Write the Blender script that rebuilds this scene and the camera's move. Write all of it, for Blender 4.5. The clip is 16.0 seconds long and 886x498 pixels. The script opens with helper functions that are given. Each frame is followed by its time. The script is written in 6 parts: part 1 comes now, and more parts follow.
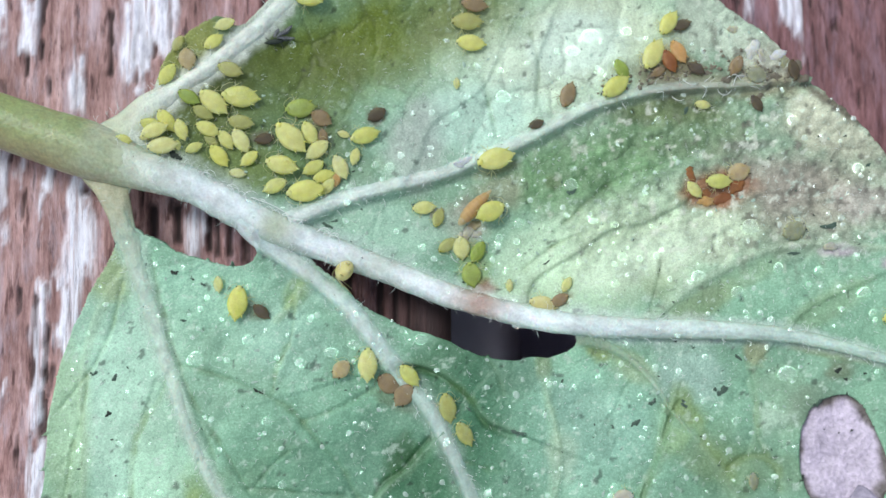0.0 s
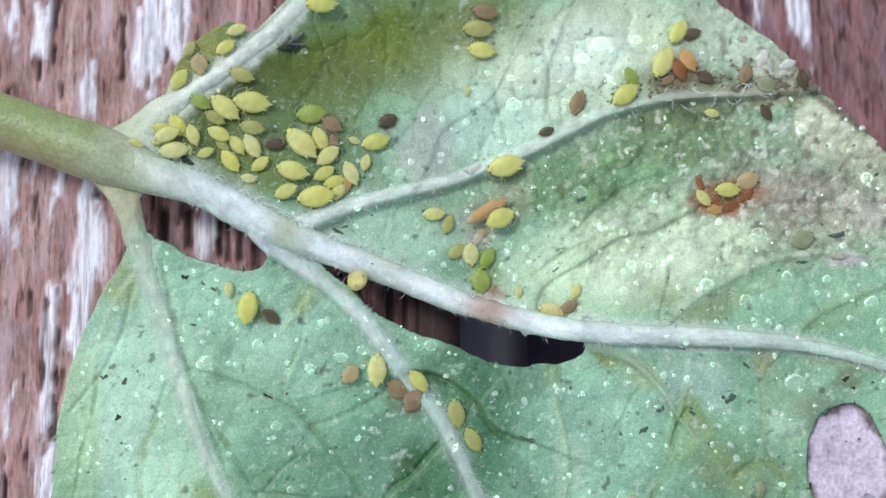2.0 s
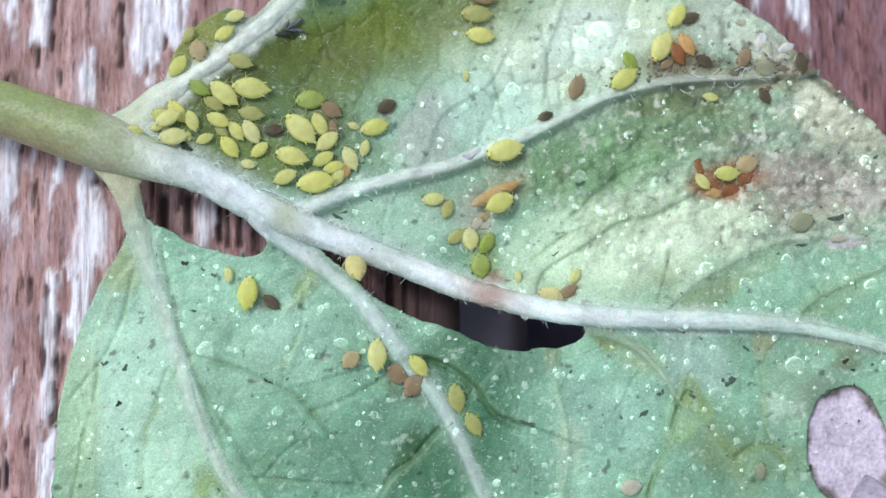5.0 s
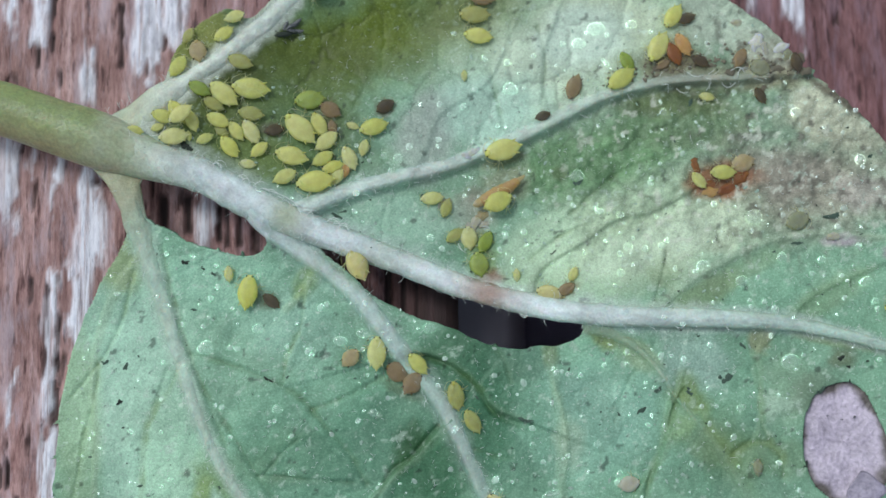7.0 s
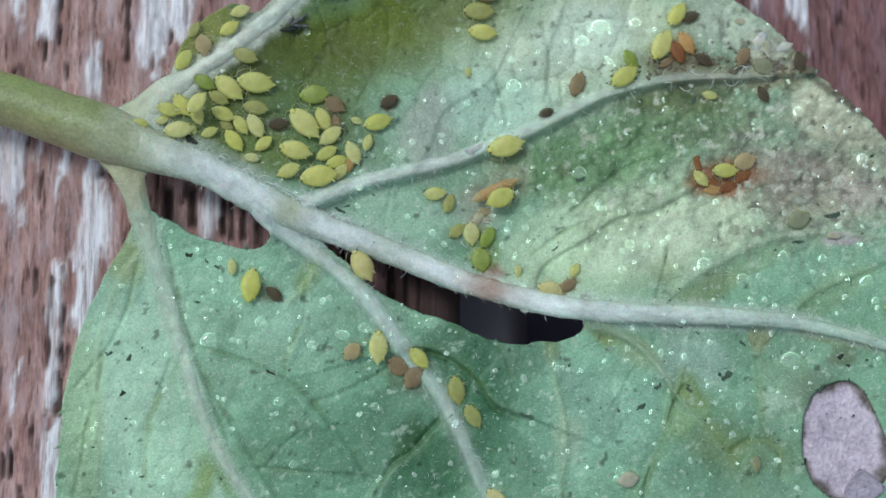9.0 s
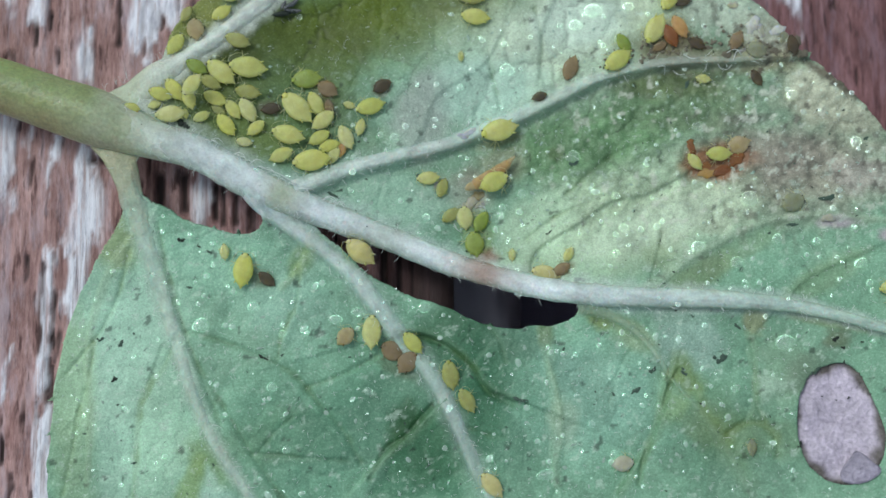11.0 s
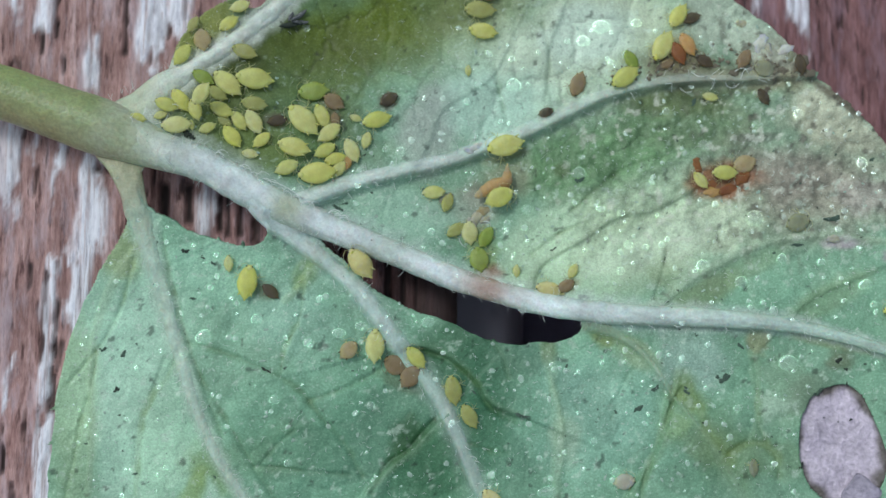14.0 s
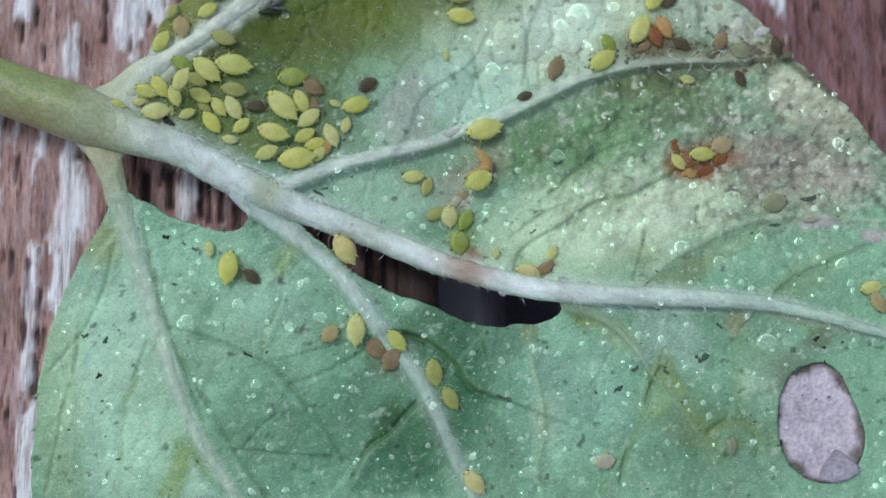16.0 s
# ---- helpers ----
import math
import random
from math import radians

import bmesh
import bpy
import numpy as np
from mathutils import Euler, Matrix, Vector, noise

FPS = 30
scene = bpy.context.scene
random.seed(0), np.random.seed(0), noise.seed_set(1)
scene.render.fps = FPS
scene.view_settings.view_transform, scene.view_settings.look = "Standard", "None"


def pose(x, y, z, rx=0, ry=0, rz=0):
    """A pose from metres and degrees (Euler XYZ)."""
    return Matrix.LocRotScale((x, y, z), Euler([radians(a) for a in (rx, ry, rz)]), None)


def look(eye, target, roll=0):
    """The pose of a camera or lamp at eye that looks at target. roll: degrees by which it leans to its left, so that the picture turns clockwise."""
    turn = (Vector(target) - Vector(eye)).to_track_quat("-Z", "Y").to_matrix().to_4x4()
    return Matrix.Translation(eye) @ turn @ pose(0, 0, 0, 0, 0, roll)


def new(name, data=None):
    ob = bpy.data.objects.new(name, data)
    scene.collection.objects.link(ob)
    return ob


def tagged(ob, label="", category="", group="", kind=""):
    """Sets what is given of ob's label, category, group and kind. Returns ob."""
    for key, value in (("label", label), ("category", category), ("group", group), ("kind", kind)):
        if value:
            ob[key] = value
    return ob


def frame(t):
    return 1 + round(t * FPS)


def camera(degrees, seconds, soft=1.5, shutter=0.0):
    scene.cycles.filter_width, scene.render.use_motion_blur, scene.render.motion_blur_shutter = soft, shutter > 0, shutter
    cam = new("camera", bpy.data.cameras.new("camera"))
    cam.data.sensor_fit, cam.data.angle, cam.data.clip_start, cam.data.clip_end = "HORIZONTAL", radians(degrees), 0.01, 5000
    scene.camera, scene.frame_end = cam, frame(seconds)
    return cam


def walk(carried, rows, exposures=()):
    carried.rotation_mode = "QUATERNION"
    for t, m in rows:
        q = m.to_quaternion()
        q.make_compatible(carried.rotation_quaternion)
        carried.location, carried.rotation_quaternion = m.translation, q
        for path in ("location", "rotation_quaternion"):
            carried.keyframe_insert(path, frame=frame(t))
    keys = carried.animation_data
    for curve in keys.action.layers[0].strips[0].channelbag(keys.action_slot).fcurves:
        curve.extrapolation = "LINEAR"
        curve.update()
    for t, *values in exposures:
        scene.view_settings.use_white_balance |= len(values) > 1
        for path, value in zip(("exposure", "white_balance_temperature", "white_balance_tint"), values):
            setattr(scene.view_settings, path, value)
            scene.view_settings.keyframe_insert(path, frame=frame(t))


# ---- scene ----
# ---- camera and its path ----
cam = camera(45, 16.0, soft=1.5)
cam.data.dof.use_dof, cam.data.dof.focus_distance, cam.data.dof.aperture_fstop = True, 0.0465, 45.0
walk(cam, [
    (0.0, pose(-0.001831, -0.004059, 0.049048, 5.9133, -2.8525, -1.0676)),
    (0.5, pose(-0.001332, -0.004462, 0.049055, 6.3718, -2.6005, -1.2954)),
    (1.0, pose(-0.001501, -0.004815, 0.049001, 5.9875, -2.7649, -1.6413)),
    (1.5, pose(-0.002300, -0.004329, 0.049271, 6.0378, -2.9168, -1.0799)),
    (2.0, pose(-0.002325, -0.003930, 0.049229, 6.0602, -2.9606, -0.6824)),
    (2.5, pose(-0.002447, -0.004126, 0.049068, 6.0517, -2.9090, -0.5935)),
    (3.0, pose(-0.002525, -0.003971, 0.049148, 5.9337, -3.0089, -0.6778)),
    (3.5, pose(-0.002608, -0.003979, 0.049238, 5.8621, -2.9936, -0.7751)),
    (3.7, pose(-0.002148, -0.004448, 0.049140, 5.8635, -2.8296, -1.0736)),
    (5.8, pose(-0.002761, -0.004445, 0.049427, 5.9697, -3.1639, -0.5790)),
    (6.0, pose(-0.003297, -0.003903, 0.049497, 6.1557, -3.4086, -0.3571)),
    (6.5, pose(-0.002825, -0.004018, 0.049493, 6.0931, -3.3545, -0.7958)),
    (7.0, pose(-0.002543, -0.004638, 0.049509, 6.0253, -3.2356, -1.1101)),
    (7.5, pose(-0.002368, -0.004983, 0.049632, 6.2154, -3.1743, -1.0690)),
    (8.0, pose(-0.002459, -0.005324, 0.049589, 6.3672, -3.1165, -1.2139)),
    (8.5, pose(-0.002464, -0.004988, 0.049756, 5.9757, -3.1530, -0.5929)),
    (8.7, pose(-0.002419, -0.004739, 0.049777, 5.8054, -3.0118, -0.5163)),
    (10.8, pose(-0.002490, -0.005453, 0.049407, 6.2822, -3.1504, -0.5744)),
    (11.0, pose(-0.002334, -0.005797, 0.049445, 6.2936, -3.2422, -0.7330)),
    (11.5, pose(-0.002856, -0.005375, 0.049535, 6.0455, -3.2981, -0.7324)),
    (12.0, pose(-0.002971, -0.005127, 0.049731, 5.9714, -3.4054, -0.4609)),
    (12.5, pose(-0.002902, -0.004908, 0.049629, 5.9648, -3.5161, -0.1832)),
    (13.0, pose(-0.003189, -0.004429, 0.049594, 5.8031, -3.6718, 0.3173)),
    (13.5, pose(-0.002911, -0.004511, 0.049375, 5.7599, -3.5415, 0.2246)),
    (14.0, pose(-0.002692, -0.004854, 0.049482, 5.9069, -3.5221, 0.0976)),
    (14.5, pose(-0.002473, -0.004852, 0.049439, 5.8061, -3.5100, -0.0960)),
    (15.0, pose(-0.002084, -0.005715, 0.049438, 6.0976, -3.5364, -0.4635)),
    (15.5, pose(-0.002337, -0.005522, 0.049662, 5.8599, -3.7268, -0.3492)),
    (16.0, pose(-0.002089, -0.005667, 0.049682, 6.0023, -3.7922, -0.4865)),
], exposures=[(0.0, 0.15, 6150, 8), (0.5, 0.19, 6150, 8), (1.5, 0.17, 6130, 9), (2.0, 0.11, 6120, 9), (2.5, 0.19, 6120, 9), (3.5, 0.20, 6130, 8), (6.0, 0.15, 6080, 10), (6.5, -0.13, 6080, 7), (7.0, -0.30, 6060, 5), (8.0, -0.35, 6060, 2), (11.0, -0.36, 6060, 2), (16.0, -0.36, 6020, 3)])

# ---- light: a bright overcast sky ----
world = bpy.data.worlds.new("sky")
scene.world = world
world.use_nodes = True
sky = world.node_tree.nodes.new("ShaderNodeTexSky")
sky.sky_type = "NISHITA"
sky.sun_disc = False
sky.sun_elevation, sky.sun_rotation = radians(53), radians(-53)
sky.dust_density, sky.ozone_density = 2.0, 2.0
back = world.node_tree.nodes["Background"]
back.inputs["Strength"].default_value = 0.15
haze = world.node_tree.nodes.new("ShaderNodeHueSaturation")  # cloud takes most of the blue away
haze.inputs["Saturation"].default_value = 0.45
world.node_tree.links.new(sky.outputs[0], haze.inputs["Color"])
world.node_tree.links.new(haze.outputs[0], back.inputs["Color"])
sun = new("sun", bpy.data.lights.new("sun", "SUN"))
sun.data.energy, sun.data.angle, sun.data.color = 1.4, radians(14), (1.0, 0.97, 0.93)
sun.matrix_world = look((-0.6, 0.45, 1.0), (0, 0, 0))

MM = 0.001


# ---- tools ----
def smooth(a, b, x):
    s = np.clip((x - a) / (b - a), 0, 1)
    return s * s * (3 - 2 * s)


def lattice(x, y, size, seed):
    """Smooth value noise between -1 and 1."""
    rnd = np.random.RandomState(seed).uniform(-1, 1, (128, 128))
    u, v = x / size + 57.3, y / size + 41.7
    i, j = np.floor(u).astype(int), np.floor(v).astype(int)
    a, b = u - i, v - j
    a, b = a * a * (3 - 2 * a), b * b * (3 - 2 * b)
    i0, i1, j0, j1 = i % 128, (i + 1) % 128, j % 128, (j + 1) % 128
    return (rnd[i0, j0] * (1 - a) + rnd[i1, j0] * a) * (1 - b) + (rnd[i0, j1] * (1 - a) + rnd[i1, j1] * a) * b


def fractal(x, y, size, seed, octaves=4):
    total, weight = 0, 1.0
    for n in range(octaves):
        total = total + weight * lattice(x, y, size / 2**n, seed + 7 * n)
        weight *= 0.55
    return total


def cells(x, y, size, seed):
    """How far a place is from the border of its cell, in mm, in a net of uneven cells, and the cell's own number from 0 to 1."""
    rnd = np.random.RandomState(seed).uniform(0.1, 0.9, (64, 64, 2))
    u, v = x / size + 20, y / size + 20
    i, j = np.floor(u).astype(int), np.floor(v).astype(int)
    first, second, own = np.full(np.shape(x), 9.0), np.full(np.shape(x), 9.0), np.zeros(np.shape(x))
    for di in (-1, 0, 1):
        for dj in (-1, 0, 1):
            seedpoint = rnd[(i + di) % 64, (j + dj) % 64]
            d = np.hypot(i + di + seedpoint[..., 0] - u, j + dj + seedpoint[..., 1] - v)
            second = np.minimum(second, np.maximum(first, d))
            own = np.where(d < first, seedpoint[..., 0] * 7.3 % 1.0, own)
            first = np.minimum(first, d)
    return (second - first) * size, own


def spline(points, step):
    """A smooth curve through the points (rows of any width), resampled at about the step."""
    p = np.array(points, float)
    p = np.vstack([2 * p[0] - p[1], p, 2 * p[-1] - p[-2]])
    out = []
    for a, b, c, d in zip(p, p[1:], p[2:], p[3:]):
        count = max(2, int(np.hypot(*(c - b)[:2]) / step))
        for t in np.arange(count) / count:
            out.append(0.5 * (2 * b + (c - a) * t + (2 * a - 5 * b + 4 * c - d) * t**2 + (3 * b - a - 3 * c + d) * t**3))
    out.append(p[-2])
    return np.array(out)


def ring(points, step):
    """A smooth closed outline through the points."""
    p = list(points)
    s = spline(p[-2:] + p + p[:2], step)
    start = np.argmin(np.hypot(*(s[:len(s) // 2] - np.array(p[0])).T))
    end = len(s) // 2 + np.argmin(np.hypot(*(s[len(s) // 2:] - np.array(p[0])).T))
    return s[start:end]


def to_path(x, y, path):
    """Distance from places to a path of rows (x, y, ...), the nearest row's index and the side."""
    best, which, side = np.full(x.shape, 1e9), np.zeros(x.shape, int), np.zeros(x.shape)
    for n, (a, b) in enumerate(zip(path[:-1], path[1:])):
        dx, dy = b[0] - a[0], b[1] - a[1]
        t = np.clip(((x - a[0]) * dx + (y - a[1]) * dy) / (dx * dx + dy * dy + 1e-12), 0, 1)
        d = np.hypot(x - a[0] - t * dx, y - a[1] - t * dy)
        near = d < best
        best, which = np.where(near, d, best), np.where(near, n, which)
        side = np.where(near, np.sign(dx * (y - a[1]) - dy * (x - a[0])), side)
    return best, which, side


def inside(x, y, loop):
    odd = np.zeros(x.shape, bool)
    for a, b in zip(loop, np.roll(loop, -1, 0)):
        crossing = (a[1] > y) != (b[1] > y)
        odd ^= crossing & (x < (b[0] - a[0]) * (y - a[1]) / (b[1] - a[1] + 1e-12) + a[0])
    return odd


def mesh_of(name, verts, faces, material, tint=None, flat=False):
    """A mesh from places in mm and faces; tint: a colour for each place."""
    me = bpy.data.meshes.new(name)
    verts = np.asarray(verts, float) * MM
    if isinstance(faces, np.ndarray):
        me.vertices.add(len(verts))
        me.vertices.foreach_set("co", verts.astype(np.float32).ravel())
        k = faces.shape[1]
        me.loops.add(faces.size)
        me.loops.foreach_set("vertex_index", faces.astype(np.int32).ravel())
        me.polygons.add(len(faces))
        me.polygons.foreach_set("loop_start", np.arange(0, faces.size, k, dtype=np.int32))
        me.update(calc_edges=True)
    else:
        me.from_pydata([tuple(v) for v in verts], [], faces)
    me.validate()
    if tint is not None:
        layer = me.color_attributes.new("tint", "FLOAT_COLOR", "POINT")
        layer.data.foreach_set("color", np.c_[np.clip(tint, 0, 1), np.ones(len(tint))].astype(np.float32).ravel())
    me.polygons.foreach_set("use_smooth", np.full(len(me.polygons), not flat))
    me.materials.append(material)
    return me


def part(name, data, parent, label=""):
    ob = new(name, data)
    ob.parent = parent
    return tagged(ob, label=label)


def thing(name, label, category, group="", at=None, size=1.0):
    ob = new(name)
    ob.empty_display_size = 0.0005
    m = at if at is not None else Matrix()
    ob.matrix_basis = m @ Matrix.Diagonal((size, size, size, 1))
    return tagged(ob, label=label, category=category, group=group)


def tube(path, radii, sides=12, flatten=1.0, rough=0.0, seed=1, caps=True):
    """Places and faces of a round rod along a 3D path, in mm."""
    path, radii = np.array(path, float), np.broadcast_to(radii, len(path))
    rnd = np.random.RandomState(seed)
    verts, faces = [], []
    for n, (p, r) in enumerate(zip(path, radii)):
        ahead = path[min(n + 1, len(path) - 1)] - path[max(n - 1, 0)]
        ahead /= np.linalg.norm(ahead) + 1e-12
        across = np.cross((0, 0, 1.0) if abs(ahead[2]) < 0.95 else (1.0, 0, 0), ahead)
        across /= np.linalg.norm(across) + 1e-12
        above = np.cross(ahead, across)
        for k in range(sides):
            a = 2 * math.pi * k / sides
            q = r * (1 + rough * rnd.uniform(-1, 1))
            verts.append(p + across * math.cos(a) * q + above * math.sin(a) * q * flatten)
    for n in range(len(path) - 1):
        for k in range(sides):
            a, b = n * sides + k, n * sides + (k + 1) % sides
            faces.append((a, b, b + sides, a + sides))
    if caps:
        faces.append(tuple(range(sides))[::-1])
        faces.append(tuple(range(len(verts) - sides, len(verts))))
    return np.array(verts), faces


def lathe(profile, sides=16, flat=1.0, belly=1.0):
    """A round body along x from rows (x, radius), with closed ends. flat: its height against its width; belly: the lower half's."""
    verts, faces = [], []
    for x, r in profile:
        for k in range(sides):
            a = 2 * math.pi * k / sides
            z = math.sin(a) * r * flat
            verts.append((x, math.cos(a) * r, z if z > 0 else z * belly))
    for n in range(len(profile) - 1):
        for k in range(sides):
            a, b = n * sides + k, n * sides + (k + 1) % sides
            faces.append((a, a + sides, b + sides, b))
    faces.append(tuple(range(sides)))
    faces.append(tuple(range(len(verts) - sides, len(verts)))[::-1])
    return np.array(verts), faces


# ---- materials ----
def material(name):
    m = bpy.data.materials.new(name)
    m.use_nodes = True
    return m, m.node_tree, m.node_tree.nodes["Principled BSDF"]


def node(tree, kind, **values):
    n = tree.nodes.new("ShaderNode" + kind)
    for key, value in values.items():
        n.inputs[key].default_value = value
    return n


def noise_node(tree, scale, detail=4.0, stretch=(1, 1, 1), rough=0.55):
    place = node(tree, "TexCoord")
    fit_map = node(tree, "Mapping")
    fit_map.inputs["Scale"].default_value = stretch
    tree.links.new(place.outputs["Object"], fit_map.inputs["Vector"])
    n = node(tree, "TexNoise", Scale=scale, Detail=detail, Roughness=rough)
    tree.links.new(fit_map.outputs[0], n.inputs["Vector"])
    return n


def ramp(tree, source, stops):
    r = node(tree, "ValToRGB")
    while len(r.color_ramp.elements) < len(stops):
        r.color_ramp.elements.new(0.5)
    for e, (at, colour) in zip(r.color_ramp.elements, stops):
        e.position, e.color = at, (*colour, 1)
    tree.links.new(source, r.inputs[0])
    return r


def mixed(tree, kind, factor, a, b):
    m = tree.nodes.new("ShaderNodeMix")
    m.data_type, m.blend_type = "RGBA", kind
    for socket, value in ((m.inputs[0], factor), (m.inputs[6], a), (m.inputs[7], b)):
        if hasattr(value, "is_linked"):
            tree.links.new(value, socket)
        else:
            socket.default_value = value if isinstance(value, float) else (*value, 1)
    return m.outputs[2]


def bumped(tree, shader, *sources):
    """Relief from rows of (height socket, depth in metres)."""
    last = None
    for height, depth in sources:
        b = node(tree, "Bump", Strength=1.0, Distance=depth)
        tree.links.new(height, b.inputs["Height"])
        if last:
            tree.links.new(last, b.inputs["Normal"])
        last = b.outputs[0]
    tree.links.new(last, shader.inputs["Normal"])


def tinted(name, rough, fine, coarse, relief, amount=0.35, spec=0.35, waxy=0.0, flecked=False):
    """A surface with its own tint in its mesh, grain at two sizes and relief."""
    m, tree, bsdf = material(name)
    tint = node(tree, "VertexColor")
    tint.layer_name = "tint"
    n1, n2 = noise_node(tree, fine), noise_node(tree, coarse)
    g1 = ramp(tree, n1.outputs[0], [(0.25, (1 - amount,) * 3), (0.75, (1 + amount * 0.6,) * 3)])
    g2 = ramp(tree, n2.outputs[0], [(0.3, (1 - amount * 0.6,) * 3), (0.7, (1.0,) * 3)])
    c = mixed(tree, "MULTIPLY", 1.0, tint.outputs[0], g1.outputs[0])
    c = mixed(tree, "MULTIPLY", 1.0, c, g2.outputs[0])
    if flecked:
        felt = noise_node(tree, 17000, 3.0)
        nap = ramp(tree, felt.outputs[0], [(0.30, (0.78, 0.80, 0.78)), (0.52, (1.0,) * 3), (0.72, (1.18, 1.15, 1.16))])
        c = mixed(tree, "MULTIPLY", 1.0, c, nap.outputs[0])
        for scale, low, colour, much in ((9000, 0.58, (0.56, 0.72, 0.58), 0.28), (5200, 0.66, (0.70, 0.84, 0.70), 0.7), (2600, 0.70, (0.66, 0.80, 0.64), 0.8), (4300, 0.69, (0.05, 0.09, 0.05), 0.8)):
            dots = noise_node(tree, scale, 2.0)
            where = ramp(tree, dots.outputs[0], [(low, (0.0,) * 3), (low + 0.05, (much,) * 3)])
            there = mixed(tree, "MULTIPLY", 1.0, where.outputs[0], tint.outputs[0])
            c = mixed(tree, "MIX", there, c, colour)
    tree.links.new(c, bsdf.inputs["Base Color"])
    bsdf.inputs["Roughness"].default_value = rough
    bsdf.inputs["Specular IOR Level"].default_value = spec
    bsdf.inputs["Subsurface Weight"].default_value = waxy
    bsdf.inputs["Subsurface Scale"].default_value = 0.0003
    bumped(tree, bsdf, (n1.outputs[0], relief), (n2.outputs[0], relief * 2))
    return m


def waxy(name, colour, other, rough=0.4, thin_skin=0.2, weight=0.6):
    """The soft skin of a small animal, varied from one to the next."""
    m, tree, bsdf = material(name)
    info = node(tree, "ObjectInfo")
    n = noise_node(tree, 3.5, 3.0)
    spots = noise_node(tree, 16.0, 2.0)
    c = mixed(tree, "MIX", info.outputs["Random"], colour, other)
    g = ramp(tree, n.outputs[0], [(0.3, (0.78, 0.76, 0.7)), (0.7, (1.0, 1.0, 1.0))])
    c = mixed(tree, "MULTIPLY", 1.0, c, g.outputs[0])
    tree.links.new(c, bsdf.inputs["Base Color"])
    bsdf.inputs["Roughness"].default_value = rough
    bsdf.inputs["Specular IOR Level"].default_value = 0.4
    bsdf.inputs["Subsurface Weight"].default_value = weight
    bsdf.inputs["Subsurface Radius"].default_value = (1.0, 0.8, 0.3)
    bsdf.inputs["Subsurface Scale"].default_value = 0.0004
    bumped(tree, bsdf, (n.outputs[0], 0.00004), (spots.outputs[0], 0.00003))
    glow, lit = node(tree, "BsdfTranslucent"), node(tree, "MixShader")
    lit.inputs[0].default_value = 0.14
    tree.links.new(c, glow.inputs[0])
    tree.links.new(bsdf.outputs[0], lit.inputs[1])
    tree.links.new(glow.outputs[0], lit.inputs[2])
    thin, both = node(tree, "BsdfTransparent"), node(tree, "MixShader")
    both.inputs[0].default_value = thin_skin
    tree.links.new(lit.outputs[0], both.inputs[1])
    tree.links.new(thin.outputs[0], both.inputs[2])
    tree.links.new(both.outputs[0], tree.nodes["Material Output"].inputs[0])
    return m


def plain(name, colour, rough=0.6, dark=0.6, scale=6000, relief=0.00003):
    m, tree, bsdf = material(name)
    n = noise_node(tree, scale)
    g = ramp(tree, n.outputs[0], [(0.3, tuple(c * dark for c in colour)), (0.7, colour)])
    tree.links.new(g.outputs[0], bsdf.inputs["Base Color"])
    bsdf.inputs["Roughness"].default_value = rough
    bumped(tree, bsdf, (n.outputs[0], relief))
    return m


LEAF = tinted("leaf_skin", 0.5, 9000, 1500, 0.000022, 0.20, 0.4, flecked=True)
VEIN = tinted("vein_skin", 0.45, 9000, 2600, 0.000035, 0.16, 0.45, 0.2)
STALK = tinted("stalk_skin", 0.4, 6000, 1500, 0.00002, 0.25, 0.5, 0.3)
HAIR = plain("leaf_hair", (0.8, 0.85, 0.8), 0.35, 0.85)
WINDOW = tinted("dry_skin", 0.4, 6000, 1500, 0.00005, 0.3, 0.5)
SKINS = {
    "yellow": waxy("yellow_skin", (0.84, 0.84, 0.22), (0.84, 0.84, 0.34)),
    "pale": waxy("pale_skin", (0.86, 0.86, 0.42), (0.84, 0.84, 0.34)),
    "lime": waxy("lime_skin", (0.74, 0.77, 0.22), (0.77, 0.79, 0.30)),
    "green": waxy("green_skin", (0.38, 0.50, 0.10), (0.44, 0.54, 0.14)),
    "olive": waxy("olive_skin", (0.56, 0.58, 0.20), (0.60, 0.61, 0.24), 0.4, 0.35),
    "tan": waxy("tan_skin", (0.68, 0.56, 0.33), (0.64, 0.53, 0.30), 0.5, 0.3),
    "brown": waxy("brown_skin", (0.40, 0.30, 0.17), (0.43, 0.32, 0.19), 0.55, 0.3),
    "dark": waxy("dark_skin", (0.12, 0.095, 0.06), (0.16, 0.125, 0.08), 0.6, 0.3),
    "orange": waxy("orange_skin", (0.78, 0.48, 0.20), (0.74, 0.44, 0.16)),
    "larva": waxy("larva_skin", (0.80, 0.56, 0.26), (0.76, 0.52, 0.24), 0.45, 0.42),
    "rust": waxy("rust_skin", (0.34, 0.13, 0.05), (0.40, 0.17, 0.06)),
    "straw": waxy("straw_skin", (0.85, 0.78, 0.36), (0.84, 0.77, 0.40)),
    "cream": waxy("cream_skin", (0.72, 0.68, 0.50), (0.68, 0.66, 0.54), 0.4),
    "white": waxy("white_skin", (0.90, 0.90, 0.80), (0.86, 0.87, 0.78), 0.4, 0.1),
    "grey": waxy("grey_skin", (0.38, 0.42, 0.28), (0.42, 0.44, 0.30), 0.5),
}
EYE_DARK = plain("eye_dark", (0.03, 0.01, 0.01), 0.25)
SOOT = plain("black_dirt", (0.065, 0.085, 0.065), 0.9, 0.3)
SMUT = plain("grey_green_dirt", (0.12, 0.19, 0.14), 0.9)
MOULD = plain("brown_mould", (0.27, 0.24, 0.17), 0.95, 0.5)
